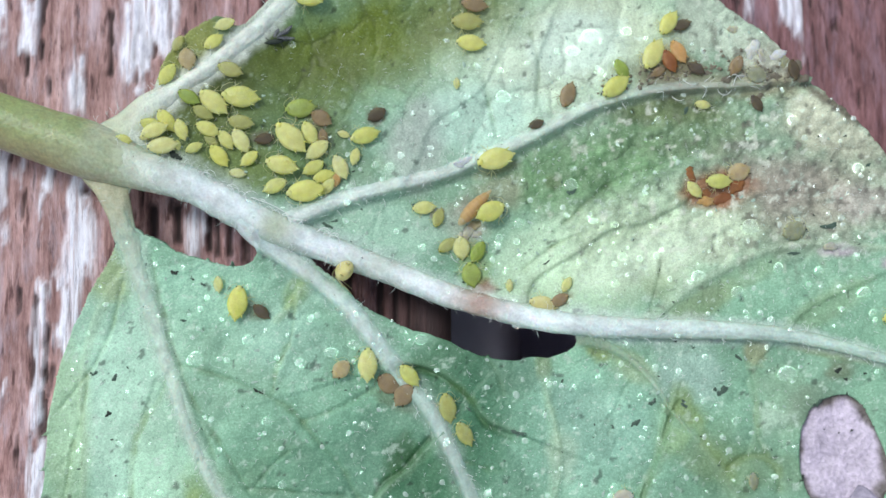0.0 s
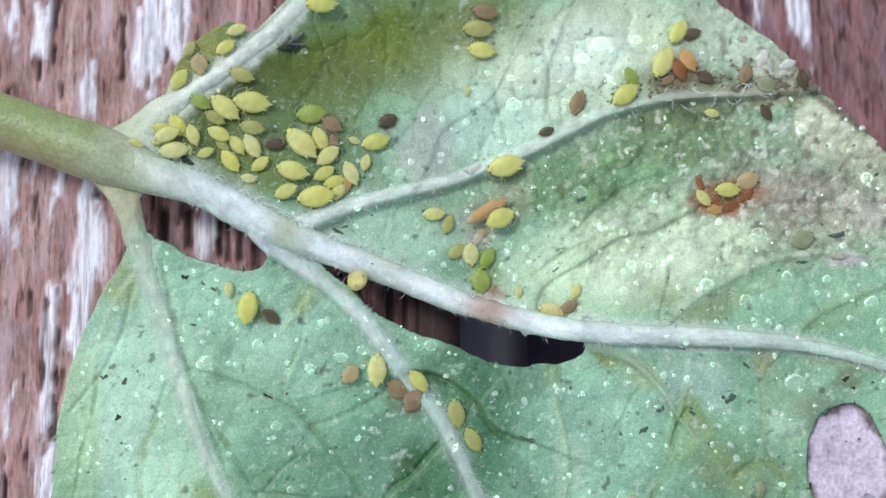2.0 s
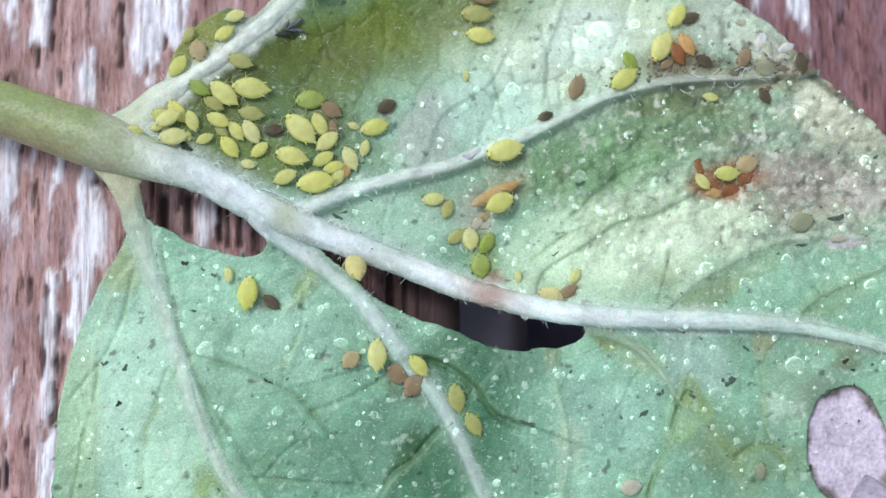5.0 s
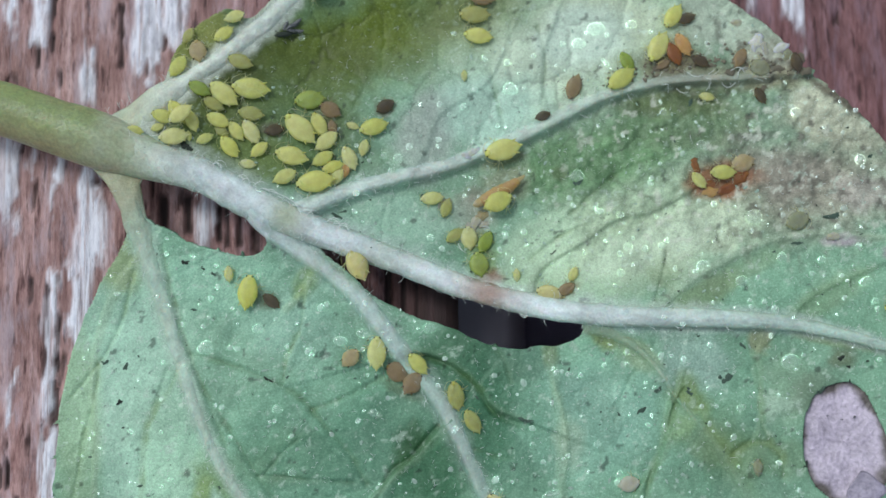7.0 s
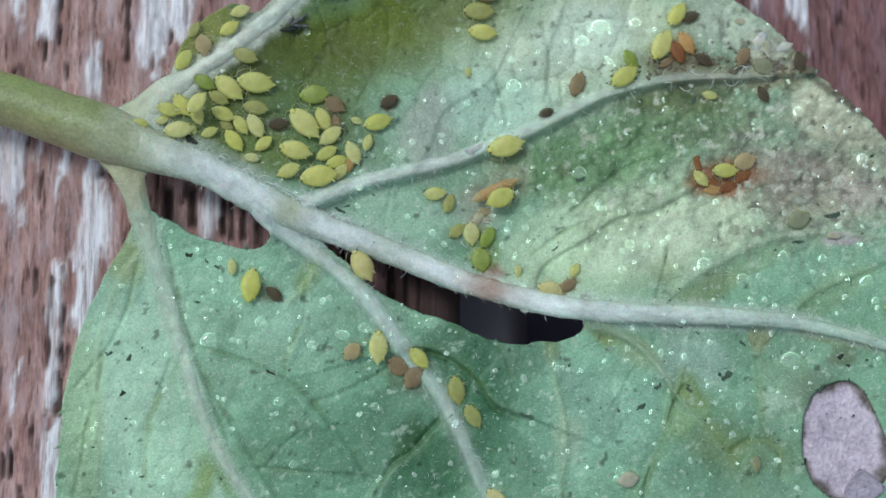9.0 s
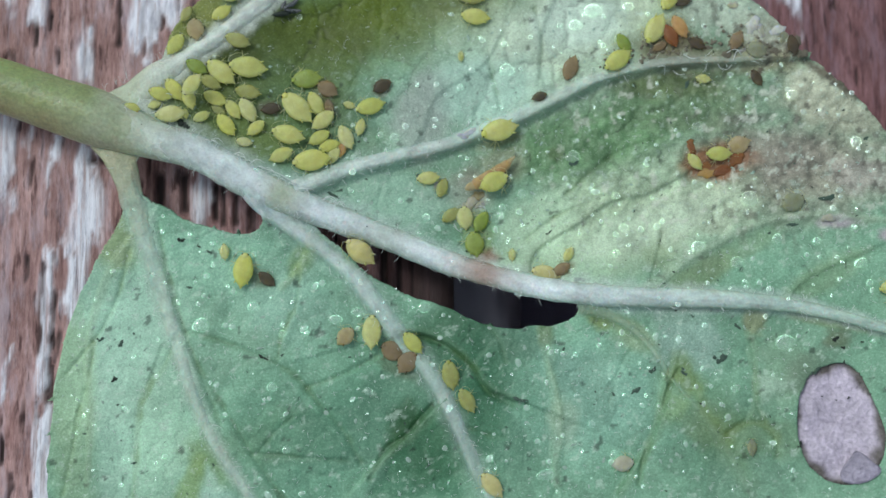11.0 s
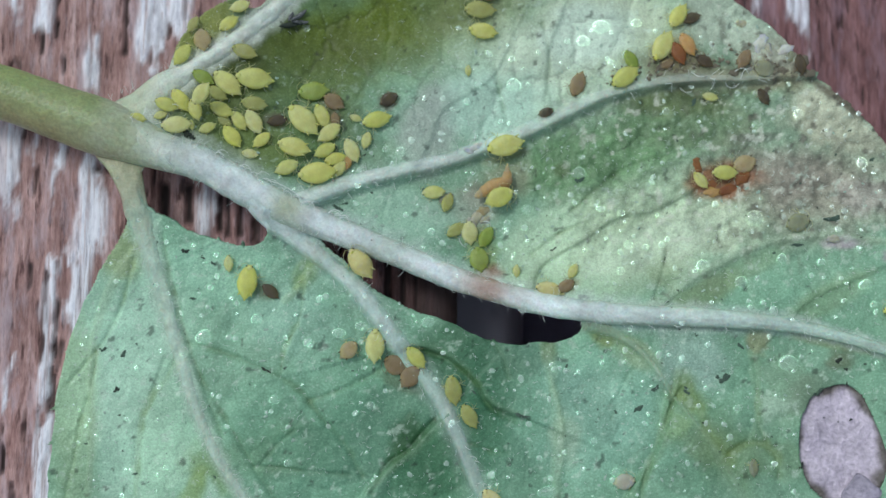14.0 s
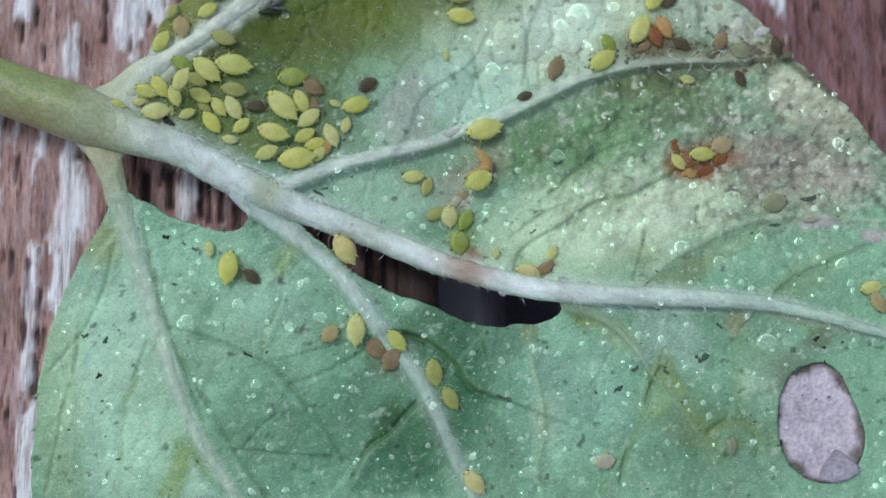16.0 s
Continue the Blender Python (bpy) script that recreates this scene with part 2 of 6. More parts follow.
DUST = plain("pale_scale", (0.52, 0.70, 0.56), 0.4, 0.8)
WING = plain("grey_wing", (0.30, 0.31, 0.32), 0.12, 0.25, 9000)


def water_material(name, fill_share):
    """Clear water: gloss that grows towards the rim over a see-through body, with some pale diffuse in place of focused
    light.
    """
    m, tree, bsdf = material(name)
    tree.nodes.remove(bsdf)
    clear, lens_fill, gloss = node(tree, "BsdfTransparent"), node(tree, "BsdfDiffuse"), node(tree, "BsdfGlossy", Roughness=0.05)
    # pale colour that stands in for the light a drop gathers
    lens_fill.inputs[0].default_value = (0.88, 1.0, 0.90, 1)
    body, skin, rim = node(tree, "MixShader"), node(tree, "AddShader"), node(tree, "Fresnel", IOR=1.45)
    body.inputs[0].default_value = fill_share
    for a, b in ((clear.outputs[0], body.inputs[1]), (lens_fill.outputs[0], body.inputs[2]), (rim.outputs[0], gloss.inputs["Color"]), (body.outputs[0], skin.inputs[0]),
                 (gloss.outputs[0], skin.inputs[1]), (skin.outputs[0], tree.nodes["Material Output"].inputs[0])):
        tree.links.new(a, b)
    return m


WATER, FINE_WATER = water_material("water", 0.13), water_material("fine_water", 0.3)


def wood_material():
    """Weathered red-brown wood; the mesh's tint holds the paint left on it."""
    m, tree, bsdf = material("weathered_wood")
    tint = node(tree, "VertexColor")
    tint.layer_name = "tint"
    grain = noise_node(tree, 1500, 8.0, (1.0, 0.13, 1.0), 0.72)
    fibre = noise_node(tree, 6000, 5.0, (1.0, 0.2, 1.0), 0.7)
    blots = noise_node(tree, 500, 4.0, (1.0, 0.5, 1.0))
    base = ramp(tree, grain.outputs[0], [(0.28, (0.11, 0.055, 0.05)), (0.40, (0.34, 0.19, 0.165)), (0.54, (0.54, 0.345, 0.31)), (0.70, (0.72, 0.55, 0.53))])
    fine = ramp(tree, fibre.outputs[0], [(0.34, (0.62, 0.57, 0.57)), (0.55, (1.0, 1.0, 1.0))])
    wide = ramp(tree, blots.outputs[0], [(0.35, (0.72, 0.66, 0.66)), (0.65, (1.08, 1.04, 1.06))])
    c = mixed(tree, "MULTIPLY", 1.0, base.outputs[0], fine.outputs[0])
    c = mixed(tree, "MULTIPLY", 1.0, c, wide.outputs[0])
    pores = noise_node(tree, 3200, 3.0, (1.0, 0.16, 1.0), 0.6)
    dark = ramp(tree, pores.outputs[0], [(0.33, (0.32, 0.25, 0.25)), (0.43, (1.0, 1.0, 1.0))])
    c = mixed(tree, "MULTIPLY", 1.0, c, dark.outputs[0])
    weather = noise_node(tree, 900, 6.0, (1.0, 0.22, 1.0), 0.7)
    silver = ramp(tree, weather.outputs[0], [(0.5, (0.0,) * 3), (0.68, (0.65,) * 3)])
    c = mixed(tree, "MIX", silver.outputs[0], c, (0.60, 0.50, 0.55))
    paint = ramp(tree, fibre.outputs[0], [(0.3, (0.62, 0.61, 0.70)), (0.52, (0.95, 0.94, 1.0))])
    sep = node(tree, "SeparateColor")
    tree.links.new(tint.outputs[0], sep.inputs[0])
    red = mixed(tree, "MULTIPLY", 1.0, c, (0.50, 0.36, 0.42))
    c = mixed(tree, "MIX", sep.outputs[2], c, red)
    lines = noise_node(tree, 4200, 4.0, (1.0, 0.045, 1.0), 0.65)
    kept = ramp(tree, lines.outputs[0], [(0.34, (0.25,) * 3), (0.48, (1.0,) * 3)])
    cover = mixed(tree, "MULTIPLY", 1.0, sep.outputs[0], kept.outputs[0])
    c = mixed(tree, "MIX", cover, c, paint.outputs[0])
    # near-black: splits, pits and the shade painted beside the gap
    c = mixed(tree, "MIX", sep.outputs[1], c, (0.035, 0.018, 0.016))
    tree.links.new(c, bsdf.inputs["Base Color"])
    bsdf.inputs["Roughness"].default_value = 0.65
    bumped(tree, bsdf, (grain.outputs[0], 0.00012), (fibre.outputs[0], 0.00005))
    return m


WOOD = wood_material()
PAVING = plain("grey_paving", (0.60, 0.57, 0.68), 0.8, 0.8, 60, 0.0005)

# ---- the ground and the boards ----
BOARD_DEEP = 4.0
DITCH = ((-2e6, 0), (2.2, 0), (2.9, 0.12), (3.5, 0.4), (4.0, 0.8), (4.4, 1.4), (4.8, 2.3), (5.1, 3.6), (5.3, 5.5), (5.4, 9.0), (4.6, 150.0), (20.0, 150.0), (20.5, 0), (24.0, 0), (2e6, 0))  # added deep undercut trench that makes the gap's right side fall to black
ground_v = [(x, y, -BOARD_DEEP - deep) for y in (-2e6, 2e6) for x, deep in DITCH]
ground_f = [(k, k + 1, k + 1 + len(DITCH), k + len(DITCH)) for k in range(len(DITCH) - 1)]
ground = part("ground", mesh_of("ground", ground_v, ground_f, PAVING), None)
tagged(ground, "pale grey paving with an added dark trench under the boards", "ground", kind="structure")

PAINT = []  # remnants of paint: middle x, half width, from y, to y in mm


def paint(x0, x1, y0, y1):
    PAINT.append(((x0 + x1) / 2, abs(x1 - x0) / 2, min(y0, y1), max(y0, y1)))


paint(-16.16, -15.65, 10.76, 7.66)
paint(-13.79, -12.64, 13.69, 8.23)
paint(-12.55, -11.65, 13.71, 9.33)
paint(-16.25, -15.29, 3.27, -0.79)
paint(-16.74, -15.98, -1.43, -3.88)
paint(-20.99, -19.36, 6.53, 2.19)
paint(-17.81, -17.36, -1.69, -5.65)
paint(-17.44, -17.04, -9.43, -13.87)
paint(-17.58, -17.22, 5.02, 3.60)
paint(-10.94, -10.21, 3.17, 0.93)
paint(17.26, 18.11, 14.31, 10.83)
paint(-18.86, -18.42, 5.49, 4.91)
paint(-17.01, -16.25, 0.25, -1.05)
paint(-18.58, -17.94, 13.59, 10.32)
paint(-11.93, -11.41, 13.72, 10.97)
paint(-19.79, -19.35, 11.92, 11.38)
paint(-19.31, -18.82, -6.15, -6.53)
paint(-16.67, -16.03, 1.29, -0.01)
paint(15.43, 15.85, 13.70, 11.42)
paint(-19.50, -19.19, 13.57, 11.11)
paint(-16.55, -15.85, 0.33, -3.77)
paint(-17.60, -17.26, -0.66, -5.55)
paint(-16.22, -15.66, 4.40, 0.11)
paint(-17.90, -17.25, -6.50, -13.90)

CRACKS = []  # dark splits in the wood: x, half width, from y, to y


def crack(x, half, y0, y1):
    CRACKS.append((x, half, min(y0, y1), max(y0, y1)))


crack(-18.33, 0.08, 10.86, 8.97)
crack(-17.63, 0.12, 11.14, 9.79)
crack(-17.26, 0.08, 9.39, 8.18)
crack(-14.47, 0.10, 12.56, 9.02)
crack(-15.67, 0.30, 4.19, 3.45)
crack(-12.49, 0.18, 3.47, 1.31)
crack(-11.33, 0.23, 3.48, 1.18)
crack(-10.03, 0.15, 3.04, 0.80)
crack(-9.64, 0.12, 2.91, 0.53)
crack(-9.07, 0.10, 2.65, 0.54)
crack(-8.46, 0.12, 1.86, 0.28)
crack(-17.54, 0.10, -1.82, -5.40)
crack(-19.33, 0.10, -8.41, -10.15)
crack(-18.90, 0.08, -10.16, -11.39)
crack(-17.86, 0.05, -6.91, -10.42)
crack(-18.46, 0.05, -6.91, -8.92)
crack(-3.63, 0.15, 0.82, -1.81)
crack(-2.31, 0.20, 0.30, -2.86)
crack(-1.53, 0.12, 0.30, -2.86)
crack(-0.87, 0.10, 0.30, -2.86)
crack(-17.15, 0.10, -2.85, -4.89)
crack(-17.70, 0.16, -0.66, -5.29)
crack(-18.45, 0.08, -0.27, -1.44)
crack(-17.16, 0.10, -1.96, -5.04)


def board(x0, x1, label, seed, stained=0.0, shade_and_red=0.0):
    """One board that lies on the ground, its grain along y, with a finely modelled stretch about the leaf."""
    near_x = np.arange(max(x0 + 0.9, -24.0), min(x1 - 0.9, 26.0), 0.11)
    if not len(near_x):
        near_x = np.linspace(x0 + 1, x1 - 1, 20)
    far_left = np.linspace(x0, near_x[0], 9)[:-1] if near_x[0] - x0 > 2 else x0 + np.array([0.0, 0.0, 0.12, 0.3, 0.6])
    far_right = np.linspace(near_x[-1], x1, 9)[1:] if x1 - near_x[-1] > 2 else x1 - np.array([0.6, 0.3, 0.12, 0.0, 0.0])
    xs = np.r_[far_left, near_x, far_right]
    ys = np.r_[np.linspace(-1500, -19, 24)[:-1], np.arange(-19, 19.1, 0.16), np.linspace(19, 1500, 24)[1:]]
    x, y = np.meshgrid(xs, ys)
    wobble = 0.12 * fractal(x, y * 0.2, 1.2, seed + 3)
    bare = np.zeros(x.shape)
    for mx, half, a, b in PAINT:
        u = half * 1.35 - np.abs(x + wobble * 1.0 + 0.12 * lattice(x * 0 + mx, y, 1.5, seed + 9) - mx)
        v = np.minimum(y - a, b - y) + 1.2 * fractal(x, y * 0.35, 0.45, seed + 5)
        flaky = 0.10 * fractal(x, y * 0.25, 0.4, seed + 8, 3)
        bare = np.maximum(bare, smooth(-0.07, 0.14, u + flaky) * smooth(-0.4, 0.8, v))
    bare *= (0.55 + 0.45 * smooth(-0.8, 0.0, fractal(x, y * 0.10, 0.22, seed + 21, 3)))
    split = np.zeros(x.shape)
    for mx, half, a, b in CRACKS:
        u = half - np.abs(x + wobble - mx)
        split = np.maximum(split, smooth(-0.06, 0.06, u + 0.05 * lattice(x, y, 0.4, seed)) * smooth(0, 0.4, np.minimum(y - a, b - y)))
    pits = smooth(0.68, 0.98, fractal(x, y * 0.14, 0.35, seed + 11, 3))
    split = np.maximum(split, pits * 0.8) * (1 - 0.7 * bare)
    z = 0.05 * fractal(x, y * 0.06, 0.5, seed, 4) + 0.07 * bare - 0.22 * split
    edge = np.minimum(x - x0, x1 - x)
    z = z - 0.6 * (1 - smooth(0.0, 0.7, edge)) ** 2
    z[:, 0] = z[:, -1] = -BOARD_DEEP
    z[0, :] = z[-1, :] = -BOARD_DEEP
    n, k = x.shape
    idx = np.arange(n * k).reshape(n, k)
    faces = np.stack([idx[:-1, :-1], idx[:-1, 1:], idx[1:, 1:], idx[1:, :-1]], -1).reshape(-1, 4)
    # shade under the leaf, painted near-black onto the wood that borders the gap
    black = 0.95 * shade_and_red * smooth(3.8, 1.2, x1 - x + 0.8 * lattice(x, y * 0.1, 0.5, seed + 2))
    # the blue channel holds a redder, darker wood tone towards the gap
    tint = np.stack([bare, np.maximum(split, black), 0 * bare + np.maximum(stained, 0.6 * smooth(-12.5, -6.0, x + 1.5 * lattice(x, y * 0.1, 2.0, seed)) * shade_and_red)], -1).reshape(-1, 3)
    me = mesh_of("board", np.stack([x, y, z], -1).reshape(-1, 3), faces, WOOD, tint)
    ob = part("wooden_board", me, None)
    return tagged(ob, label, "wooden board", "boards on the paving")


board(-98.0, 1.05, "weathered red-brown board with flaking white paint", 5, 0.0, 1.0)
board(7.88, 110.0, "darker red-stained weathered board beside a narrow gap", 31, 0.85)
board(-205.0, -104.0, "weathered red-brown board with worn paint", 57)

# ---- the leaf, lying with its underside up ----
def leaf_base(x, y):
    """The height of the leaf over the boards in mm, without its relief."""
    u, v = x / 10, y / 10
    z = 2.0306 + 0.4375 * u + -0.3196 * v + 0.4006 * u * u + -0.5296 * u * v + 0.1503 * v * v
    s = np.clip((-x - 6) / 9, 0, 1.4)
    z = z - 1.6 * s * s * np.clip((3 - y) / 6, 0, 1)
    return 0.75 + np.log1p(np.exp((z - 0.75) * 2)) / 2


# veins: rows of x, y and width in mm
VEINS = {}


def vein(name, rows, drop=0.0, tone=(0.50, 0.58, 0.50), pale=0.8):
    """drop: how far the blade steps down on the vein's shaded flank."""
    VEINS[name] = (spline(rows, 0.25), drop, tone, pale)


vein("midrib", [(-15.73, 5.65, 1.5), (-13.81, 4.87, 1.65), (-12.11, 4.26, 1.55), (-10.38, 3.68, 1.5), (-8.64, 2.72, 1.5), (-7.13, 1.95, 1.42), (-4.61, 0.90, 1.25),
     (-2.09, -0.09, 1.12), (0.43, -1.16, 1.05), (2.19, -1.75, 0.95), (4.93, -2.47, 1.0), (7.89, -2.84, 0.95), (11.54, -3.01, 0.8), (15.09, -3.33, 0.62),
     (17.36, -3.89, 0.5), (18.86, -4.38, 0.45), (22.71, -5.49, 0.3)], 0.28, (0.77, 0.84, 0.82), 0.45)
vein("vein_a", [(-15.13, 5.28, 0.8), (-14.25, 5.75, 1.7), (-13.35, 6.36, 1.6), (-12.39, 7.08, 1.3), (-11.01, 8.09, 0.9), (-9.78, 9.00, 0.86), (-8.55, 10.06, 0.84), (-7.30, 11.17, 0.8), (-5.79, 12.62, 0.75), (-3.67, 14.43, 0.6)], 0.0, (0.84, 0.90, 0.78))
vein("vein_b", [(-6.13, 2.06, 0.9), (-4.88, 2.63, 0.88), (-3.61, 3.10, 0.8), (-1.58, 3.61, 0.74), (0.46, 4.09, 0.72), (2.01, 4.69, 0.74), (3.56, 5.27, 0.78), (5.12, 6.01, 0.76),
     (6.69, 6.81, 0.68), (8.25, 7.39, 0.6), (10.85, 7.88, 0.5), (13.41, 7.90, 0.4), (15.18, 7.93, 0.3)], 0.48, (0.80, 0.88, 0.80), 0.12)
vein("vein_c", [(8.39, -2.81, 0.5), (9.50, -2.49, 0.42), (11.16, -1.25, 0.36), (12.91, -0.35, 0.32), (14.66, 0.39, 0.28), (16.60, 0.59, 0.24), (19.35, 0.36, 0.2), (22.34, 0.10, 0.15)], 0.10, (0.50, 0.62, 0.42), 0.4)
vein("vein_d", [(-14.33, 4.75, 1.6), (-13.84, 3.76, 1.25), (-13.5, 2.90, 1.15), (-13.27, 1.80, 1.05), (-13.00, 0.45, 0.85), (-12.48, -1.17, 0.76), (-11.95, -2.91, 0.7), (-11.30, -4.91, 0.62), (-10.60, -6.89, 0.55), (-9.72, -8.84, 0.5), (-8.44, -10.82, 0.42), (-6.93, -13.15, 0.3)], 0.08, (0.55, 0.68, 0.55), 0.6)
vein("vein_e", [(-8.63, 2.47, 0.8), (-7.62, 1.39, 0.85), (-6.11, 0.28, 0.8), (-4.60, -0.85, 0.8), (-3.46, -1.94, 0.85), (-2.33, -3.45, 0.85), (-1.09, -5.07, 0.85), (-0.10, -6.31, 0.8), (0.68, -7.90, 0.72), (1.40, -9.59, 0.64), (2.17, -11.25, 0.56), (3.44, -13.81, 0.3)], 0.3, (0.78, 0.86, 0.82), 0.2)
vein("vein_f", [(6.65, -3.23, 0.7), (7.49, -3.61, 0.45), (8.45, -4.11, 0.36), (9.49, -5.22, 0.32), (10.38, -6.69, 0.28), (11.36, -8.00, 0.26), (12.30, -9.53, 0.32), (13.08, -11.37, 0.28), (14.25, -13.37, 0.2)], 0.2, (0.36, 0.50, 0.34), 0.25)
vein("vein_g", [(13.78, -3.52, 0.5), (13.85, -4.26, 0.4), (13.66, -5.48, 0.26), (13.61, -7.40, 0.2), (13.04, -8.82, 0.16)], 0.1, (0.14, 0.28, 0.12), 0.35)
vein("vein_h", [(-13.05, 0.45, 0.4), (-14.25, -1.15, 0.35), (-15.11, -3.14, 0.3), (-15.41, -5.40, 0.26), (-15.24, -7.88, 0.22), (-15.33, -10.83, 0.18)], 0.12, (0.36, 0.48, 0.30), 0.35)
vein("vein_i", [(-11.30, -4.91, 0.3), (-12.04, -5.90, 0.26), (-12.83, -6.89, 0.24), (-13.12, -8.62, 0.2), (-13.18, -11.30, 0.18)], 0.15, (0.34, 0.48, 0.34), 0.3)
vein("vein_j", [(10.02, -6.73, 0.35), (9.57, -8.37, 0.3), (8.79, -9.80, 0.26), (7.79, -11.21, 0.2)], 0.25, (0.12, 0.25, 0.10), 0.4)
vein("vein_k", [(5.01, -4.34, 0.3), (5.07, -6.44, 0.26), (5.28, -7.90, 0.3), (5.11, -9.58, 0.26), (5.18, -11.24, 0.2)], 0.12, (0.36, 0.50, 0.32), 0.3)
vein("vein_l", [(0.14, -7.53, 0.3), (-0.85, -8.62, 0.26), (-2.08, -9.59, 0.2), (-3.30, -10.78, 0.18)], 0.25, (0.30, 0.42, 0.24), 0.2)
vein("vein_m", [(-5.61, 0.08, 0.3), (-5.73, -0.93, 0.26), (-6.34, -1.81, 0.22), (-6.96, -2.44, 0.16)], 0.06, (0.42, 0.55, 0.3), 0.3)
vein("vein_n", [(-2.08, -4.44, 0.3), (-0.59, -4.20, 0.24), (1.15, -5.20, 0.22), (2.37, -6.68, 0.2), (3.59, -7.29, 0.16)], 0.3, (0.24, 0.36, 0.2), 0.2)
vein("vein_o", [(5.12, 6.33, 0.3), (4.84, 7.93, 0.26), (5.06, 9.54, 0.2), (5.74, 11.17, 0.16)], 0.07, (0.32, 0.46, 0.32), 0.2)
vein("vein_p", [(-1.33, 3.64, 0.3), (-0.43, 4.99, 0.26), (0.22, 6.57, 0.22), (2.30, 7.91, 0.18), (3.23, 9.52, 0.14)], 0.06, (0.34, 0.48, 0.36), 0.2)
vein("vein_q", [(3.93, -2.34, 0.3), (4.47, -0.69, 0.24), (6.51, 0.58, 0.2), (8.06, 1.60, 0.2), (9.57, 1.84, 0.16), (11.62, 2.86, 0.14)], 0.12, (0.36, 0.46, 0.28), 0.3)
vein("vein_r", [(14.85, -3.40, 0.3), (15.88, -2.30, 0.24), (17.59, -1.45, 0.2), (19.23, -0.85, 0.16)], 0.1, (0.34, 0.48, 0.26), 0.2)

OUTLINE = ring([(-13.15, 5.74), (-12.91, 6.55), (-12.39, 7.45), (-12.01, 8.31), (-11.68, 9.18), (-11.15, 10.12), (-10.35, 10.88), (-9.24, 11.40), (-8.53, 10.96), (-7.78, 11.41), (-6.48, 12.72),
    (-4.18, 14.94), (-0.01, 16.20), (5.83, 16.11), (10.58, 14.22), (12.87, 12.54), (14.36, 11.19), (15.46, 10.24), (16.16, 9.24), (16.60, 8.41), (17.38, 7.80), (18.45, 6.75), (19.34, 5.73),
    (20.46, 3.86), (21.98, 0.86), (22.82, -3.11), (22.60, -7.81), (20.74, -12.30), (16.15, -15.92), (9.52, -17.48), (0.29, -17.95), (-9.29, -17.39), (-14.81, -15.65), (-16.61, -13.25),
    (-17.04, -10.82), (-17.00, -8.86), (-16.87, -6.76), (-16.54, -4.77), (-15.93, -2.76), (-15.15, -1.15), (-14.40, 0.08), (-13.93, 0.94), (-13.57, 1.80), (-13.16, 2.78), (-12.88, 3.79), (-12.84, 4.79)], 0.12)
OUTLINE = OUTLINE + 0.05 * np.c_[lattice(*OUTLINE.T, 0.5, 3), lattice(*OUTLINE.T, 0.5, 4)]
HOLES = [
    ring([(-13.40, 3.52), (-11.36, 3.56), (-9.63, 2.96), (-8.38, 1.97), (-7.57, 1.39), (-7.52, 0.88), (-7.86, 0.38), (-8.41, 0.15), (-9.11, 0.22), (-9.98, 0.47), (-10.98, 0.80), (-11.70, 1.24), (-12.64, 1.71), (-13.21, 2.42)], 0.1),
    ring([(-5.92, 1.22), (-4.61, 0.79), (-2.59, -0.04), (-0.57, -0.93), (1.69, -1.75), (3.44, -2.16), (5.05, -2.67), (5.96, -2.98), (6.34, -3.38), (5.94, -3.83), (5.19, -4.07), (4.45, -4.04), (3.65, -4.19), (2.53, -4.06), (1.54, -3.71),
          (0.42, -3.15), (-0.96, -2.70), (-2.08, -2.14), (-3.04, -1.56), (-3.97, -0.63), (-4.98, 0.21)], 0.1),
    ring([(17.18, -5.84), (17.81, -6.20), (18.14, -6.96), (18.44, -7.84), (18.62, -9.00), (18.34, -9.91), (17.68, -10.60), (16.78, -10.89), (15.94, -10.59), (15.34, -9.84), (15.15, -8.69), (15.30, -7.51), (15.75, -6.56), (16.48, -6.03)], 0.1),
]
HOLES = [h + 0.035 * np.c_[lattice(*h.T, 0.35, 8), lattice(*h.T, 0.35, 9)] for h in HOLES]

STAINS_AND_SHADE = []


def stain_and_shade(x, y, rx, ry, turn, colour, strength=1.0, ragged=0.5):
    """A patch of other colour on the leaf, its own or painted shade: middle, half sizes in mm, degrees, colour."""
    STAINS_AND_SHADE.append((x, y, rx, ry, radians(turn), colour, strength, ragged))


stain_and_shade(10.22, 5.24, 12.50, 6.25, 0, (0.29, 0.42, 0.27), 0.9)
stain_and_shade(-1.58, 7.08, 6.50, 3.75, 0, (0.25, 0.42, 0.28), 0.8)
# olive patches behind the cluster, with the hollow's shade painted into them
stain_and_shade(-4.00, 10.50, 7.00, 2.70, 10, (0.15, 0.20, 0.005), 0.95)
stain_and_shade(2.00, 11.50, 3.40, 2.50, 0, (0.17, 0.25, 0.08), 0.85)
stain_and_shade(-8.95, 8.34, 3.75, 2.38, 32, (0.055, 0.075, 0.002), 0.95)
stain_and_shade(-9.67, 6.01, 3.75, 2.38, -15, (0.12, 0.155, 0.02), 0.9)
stain_and_shade(-5.60, 8.20, 3.40, 2.40, 20, (0.10, 0.135, 0.015), 0.85)
stain_and_shade(-5.91, 5.45, 3.50, 2.75, 0, (0.13, 0.21, 0.06), 0.85)
stain_and_shade(-10.95, 9.67, 1.50, 2.75, -35, (0.30, 0.33, 0.06), 0.9)
stain_and_shade(1.81, 11.39, 2.75, 1.50, 0, (0.16, 0.20, 0.05), 0.7)
stain_and_shade(5.96, 9.27, 5.25, 3.00, 20, (0.66, 0.79, 0.58), 0.9)
stain_and_shade(8.36, 10.91, 4.25, 2.25, 0, (0.62, 0.70, 0.48), 0.7)
stain_and_shade(2.29, 6.59, 3.25, 2.00, 0, (0.48, 0.70, 0.55), 0.8)
